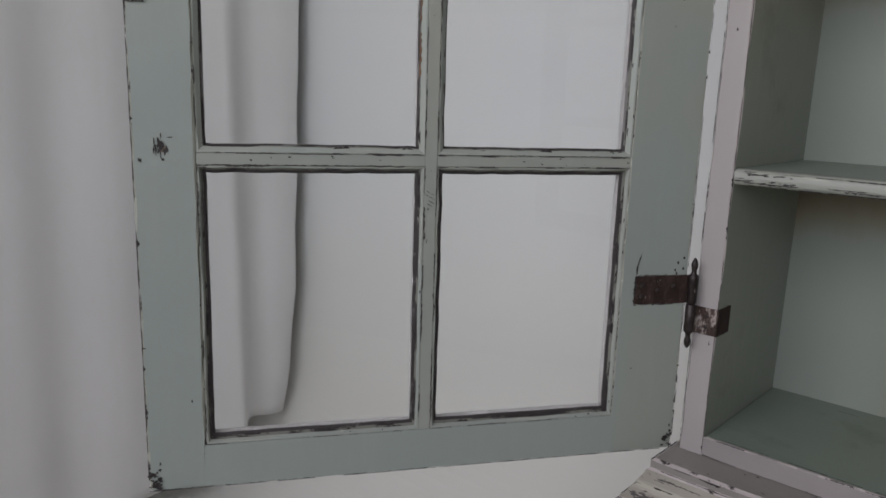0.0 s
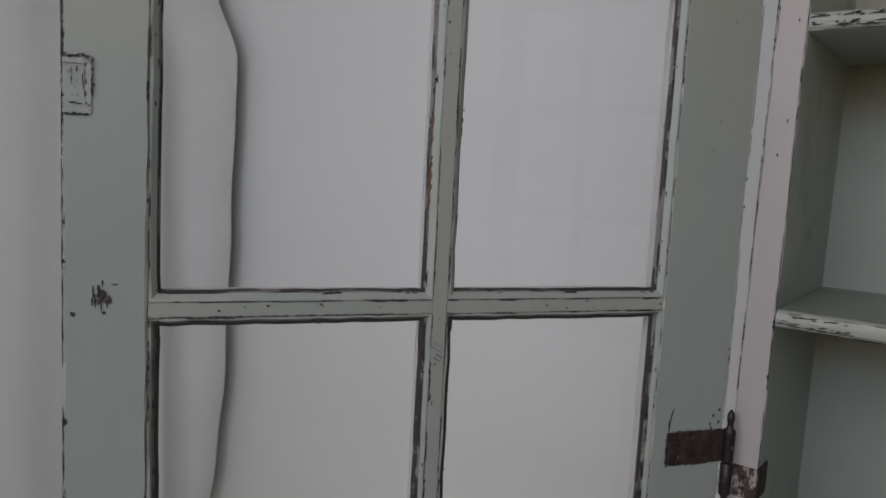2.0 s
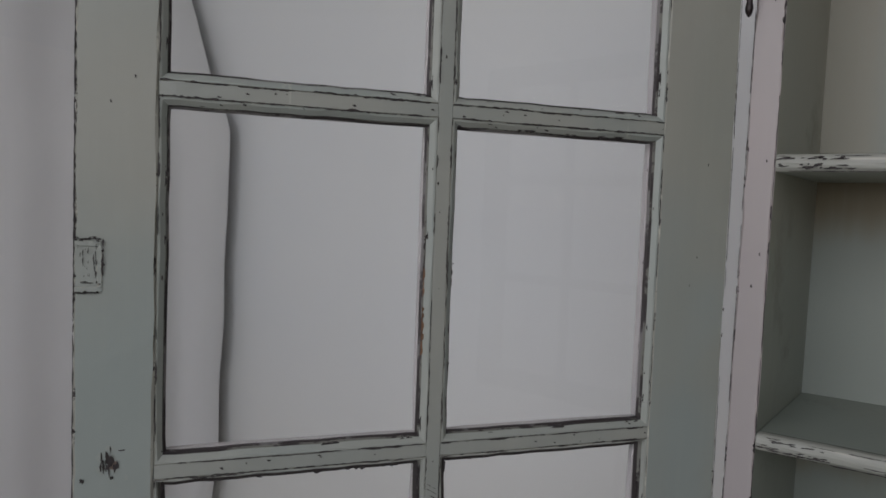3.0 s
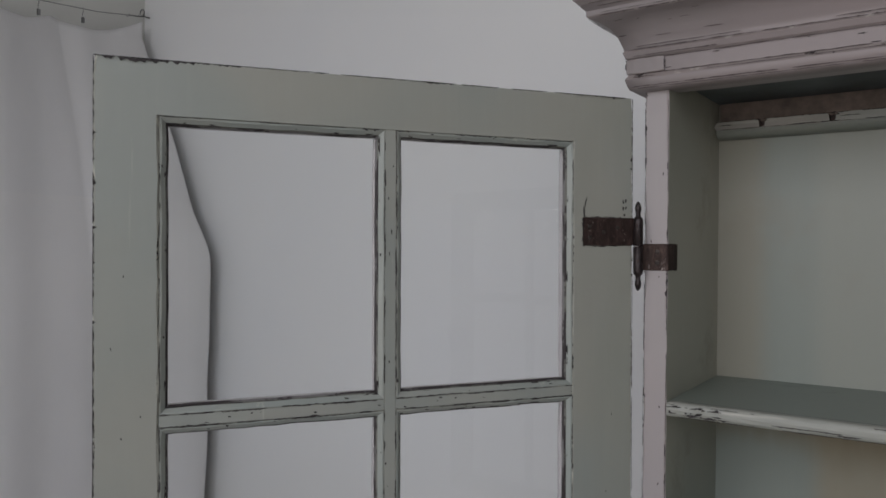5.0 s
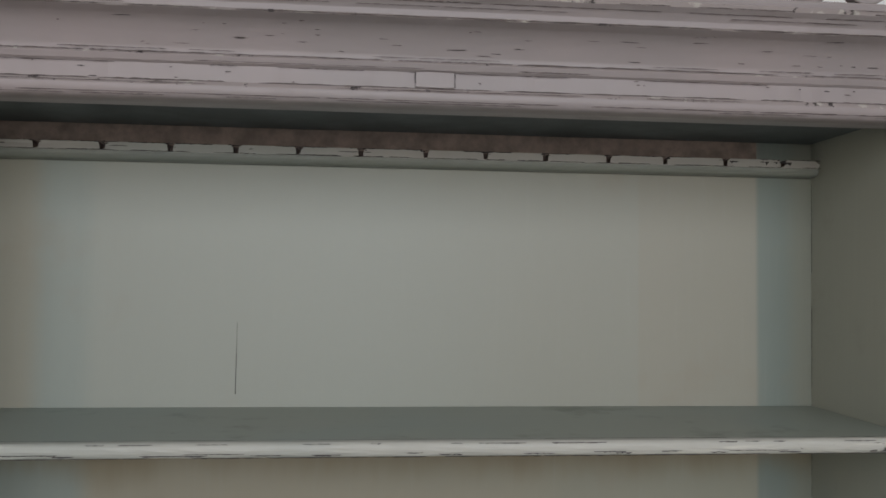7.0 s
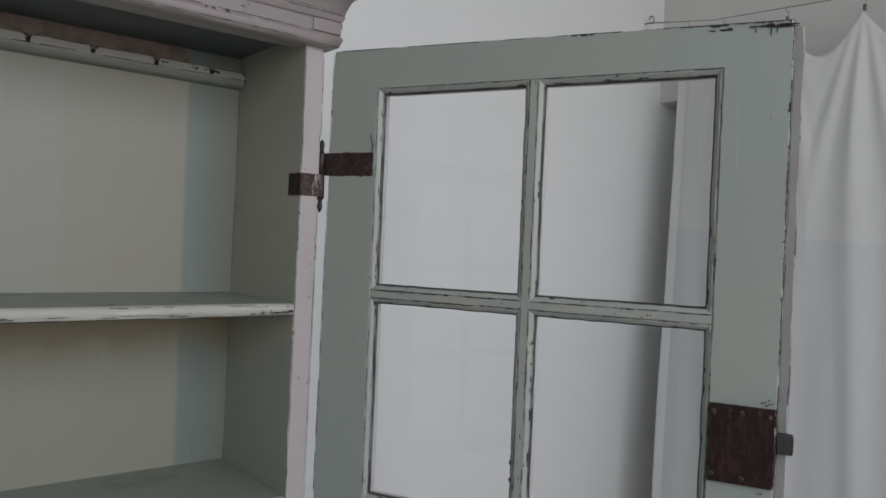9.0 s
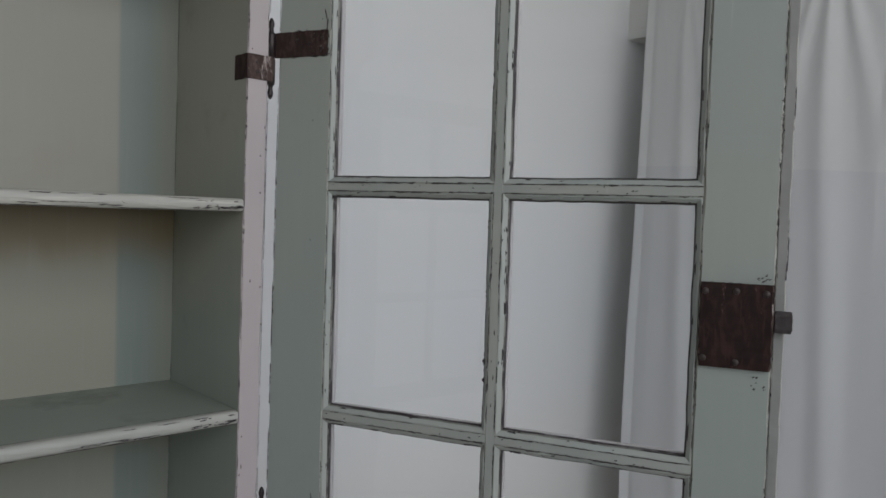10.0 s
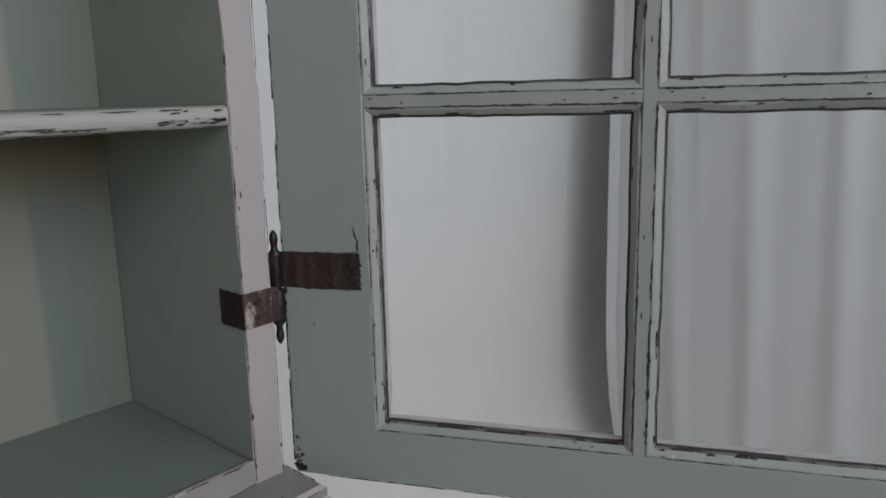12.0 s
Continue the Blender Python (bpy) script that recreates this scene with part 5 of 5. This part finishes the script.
# catch mortise and knob scar on the free stile
b = bmesh.new()
bd(b, 0.5279, 0.5452, 0.0012, -0.0002, 1.4858, 1.4898, ch=0.0008, wave=0.0004, step=0.003)
bd(b, 0.5279, 0.5312, 0.0013, -0.0002, 1.4893, 1.5183, ch=0.0008, wave=0.0004, step=0.003)
bd(b, 0.5287, 0.5452, 0.0011, -0.0002, 1.5178, 1.5218, ch=0.0008, wave=0.0004, step=0.003)
for u0, za, u1, zb, side, wd in ((0.5273, 1.4838, 0.5273, 1.5243, (1, 0, 0), (0.0008, 0.0020)), (0.5269, 1.4853, 0.5457, 1.4853, (0, 0, 1), (0.0007, 0.0020)),
                                 (0.5277, 1.5233, 0.5457, 1.5228, (0, 0, -1), (0.0007, 0.0018)), (0.5332, 1.4928, 0.5332, 1.5148, (1, 0, 0), (0.0006, 0.0015)),
                                 (0.5332, 1.4928, 0.5417, 1.4933, (0, 0, 1), (0.0006, 0.0014)), (0.5367, 1.4948, 0.5365, 1.5168, (1, 0, 0), (0.0004, 0.0009)), (0.5397, 1.4978, 0.5399, 1.5158, (1, 0, 0), (0.0003, 0.0007))):
    chips(b, (u0, flip(0.0010), za), (u1, flip(0.0010), zb), side, N, 0.93, wd, (0.005, 0.014), 2)
chips(b, (0.5458, 0, 1.4628), (0.5458, 0, 1.4908), (-1, 0, 0), N, 0.97, (0.002, 0.0055), (0.01, 0.03), 2)
chips(b, (0.5458, 0, 1.4508), (0.5458, 0, 1.4648), (-1, 0, 0), N, 0.95, (0.001, 0.003), (0.01, 0.03), 2)
chips(b, (0.5458, 0, 1.5188), (0.5458, 0, 1.5398), (-1, 0, 0), N, 0.95, (0.0015, 0.0035), (0.01, 0.03), 2)
chips(b, (0.5458, 0, 1.5248), (0.5407, 0, 1.5218), (0, 0, 1), N, 0.95, (0.0008, 0.002), (0.005, 0.01), 2)
for _ in range(70):
    t = rnd.random()
    u, z, a, c = rnd.choice(((0.5272 + rnd.gauss(0, 0.0006), 1.4860 + 0.036 * t, 0.0007, 0.0022), (0.5272 + 0.018 * t, 1.4858 + rnd.gauss(0, 0.0005), 0.0022, 0.0007), (0.5272 + 0.018 * t, 1.5225 + rnd.gauss(0, 0.0006), 0.0022, 0.0007),
                             (0.5320 + rnd.gauss(0, 0.0006), 1.4920 + 0.026 * t, 0.0004, 0.0024), (0.5320 + 0.010 * t, 1.4925, 0.0016, 0.0004), (0.5350 + 0.008 * rnd.random(), 1.4950 + 0.024 * t, 0.0003, 0.0016)))
    flake(b, (u, flip(0.0012), z), (1, 0, 0), (0, 0, 1), a * rnd.uniform(0.5, 1.1), c * rnd.uniform(0.5, 1.1), N, 2)
part("catch_mortise", b, (M_SAGE, M_EDGE, M_DARK), left_door, "filled mortise where a catch sat")

right_door, flip, bd, N = build_door(RIGHT_HINGE, unit(RIGHT_WAY), -1, ((0.0748, 0.2713), (0.2976, 0.4904)), Z_ROWS_R, 0.5672, 1.0262, 1.9545, (-0.0140, -0.0055), -0.0081, -0.0175, lock=True, marks=right_marks)
b = bmesh.new()
bd(b, 0.5676, 0.5775, -0.0125, -0.0300, 1.036, 1.946, ch=0.0014, wave=0.0005, step=0.02)
chips(b, (0.5775, flip(-0.0125), 1.036), (0.5775, flip(-0.0125), 1.946), (-1, 0, 0), N, 0.2, (0.0005, 0.0015), (0.006, 0.05), 2)
part("overlap_strip", b, (M_STRIP, M_EDGE, M_DARK), right_door, "greyish strip that covers the joint of the doors")
b = bmesh.new()
bd(b, 0.4998, 0.5668, 0.0055, -0.0002, 1.4594, 1.5428, ch=0.0014, wave=0.0007, step=0.006)
lock = part("rim_lock", b, (M_LOCK, M_RUST_PALE), right_door, "square rust-brown iron lock plate")
for u, z in ((0.5045, 1.534), (0.5330, 1.535), (0.5045, 1.468), (0.5345, 1.466), (0.5600, 1.534)):
    k = bmesh.new()
    lathe(k, [(0.0034, 0), (0.0031, -0.0008), (0.0014, -0.0013)], (u, flip(0.0054), z), "y", 12)
    part("screw", k, M_SCREW, right_door)
b = bmesh.new()
bd(b, 0.5674, 0.5835, 0.0015, -0.0090, 1.4970, 1.5175, ch=0.001, wave=0.0003, step=0.005)
part("lock_bolt", b, (M_DARK, M_RUST), right_door, "dark iron bolt thrown out of the lock")

# leaves of the hinges that lap round the front edge of the sides
def lap_leaf(x_edge, x_in, zt):
    bm = bmesh.new()
    a = 1 if x_in > x_edge else -1
    t, h = 0.0014, 0.0300
    lo, hi = sorted((x_edge - a * 0.007, x_in + a * t))
    board(bm, (lo, -t, zt - h), (hi, 0.0004, zt), 0.0005, 0.0005, 0.005, 1, 0)
    lo, hi = sorted((x_in - a * 0.0004 - a * 0.0006, x_in + a * t))
    # inner wing, following the splayed side
    bm2 = bmesh.new()
    n = 6
    rows = []
    for k in range(n + 1):
        y = -t + 0.0325 * k / n
        sl = (JX0 - IX0 if a > 0 else JX1 - IX1) / YBK * max(0, y)
        dz = rnd.uniform(-0.0005, 0.0005)
        rows.append([bm2.verts.new(p) for p in ((x_in + sl - a * 0.0004, y, zt - h + dz), (x_in + sl + a * t, y, zt - h + dz), (x_in + sl + a * t, y, zt + dz), (x_in + sl - a * 0.0004, y, zt + dz))])
    for r, s in zip(rows, rows[1:]):
        for i in range(4):
            bm2.faces.new((r[i], r[(i + 1) % 4], s[(i + 1) % 4], s[i]))
    bm2.faces.new(rows[0]), bm2.faces.new(rows[-1])
    lean(bm2)
    bmesh.ops.translate(bm2, verts=bm2.verts, vec=-BASE)
    leaf = cab("lap_leaf", bm, (M_RUST, M_RUST_PALE), "hinge leaf bent round the front edge")
    part("leaf_wing", bm2, M_RUST, leaf)
    for z in (zt - 0.009, zt - 0.021):
        k = bmesh.new()
        lathe(k, [(0.0026, 0), (0.0024, -0.0007), (0.0012, -0.0010)], ((x_edge + x_in) / 2 + a * 0.002, -t, z), "y", 12)
        lean(k)
        bmesh.ops.translate(k, verts=k.verts, vec=-BASE)
        part("screw", k, M_SCREW, leaf)


for zt in (1.7892, 1.2010):
    lap_leaf(CX0, IX0, zt)
    lap_leaf(CX1, IX1, zt)
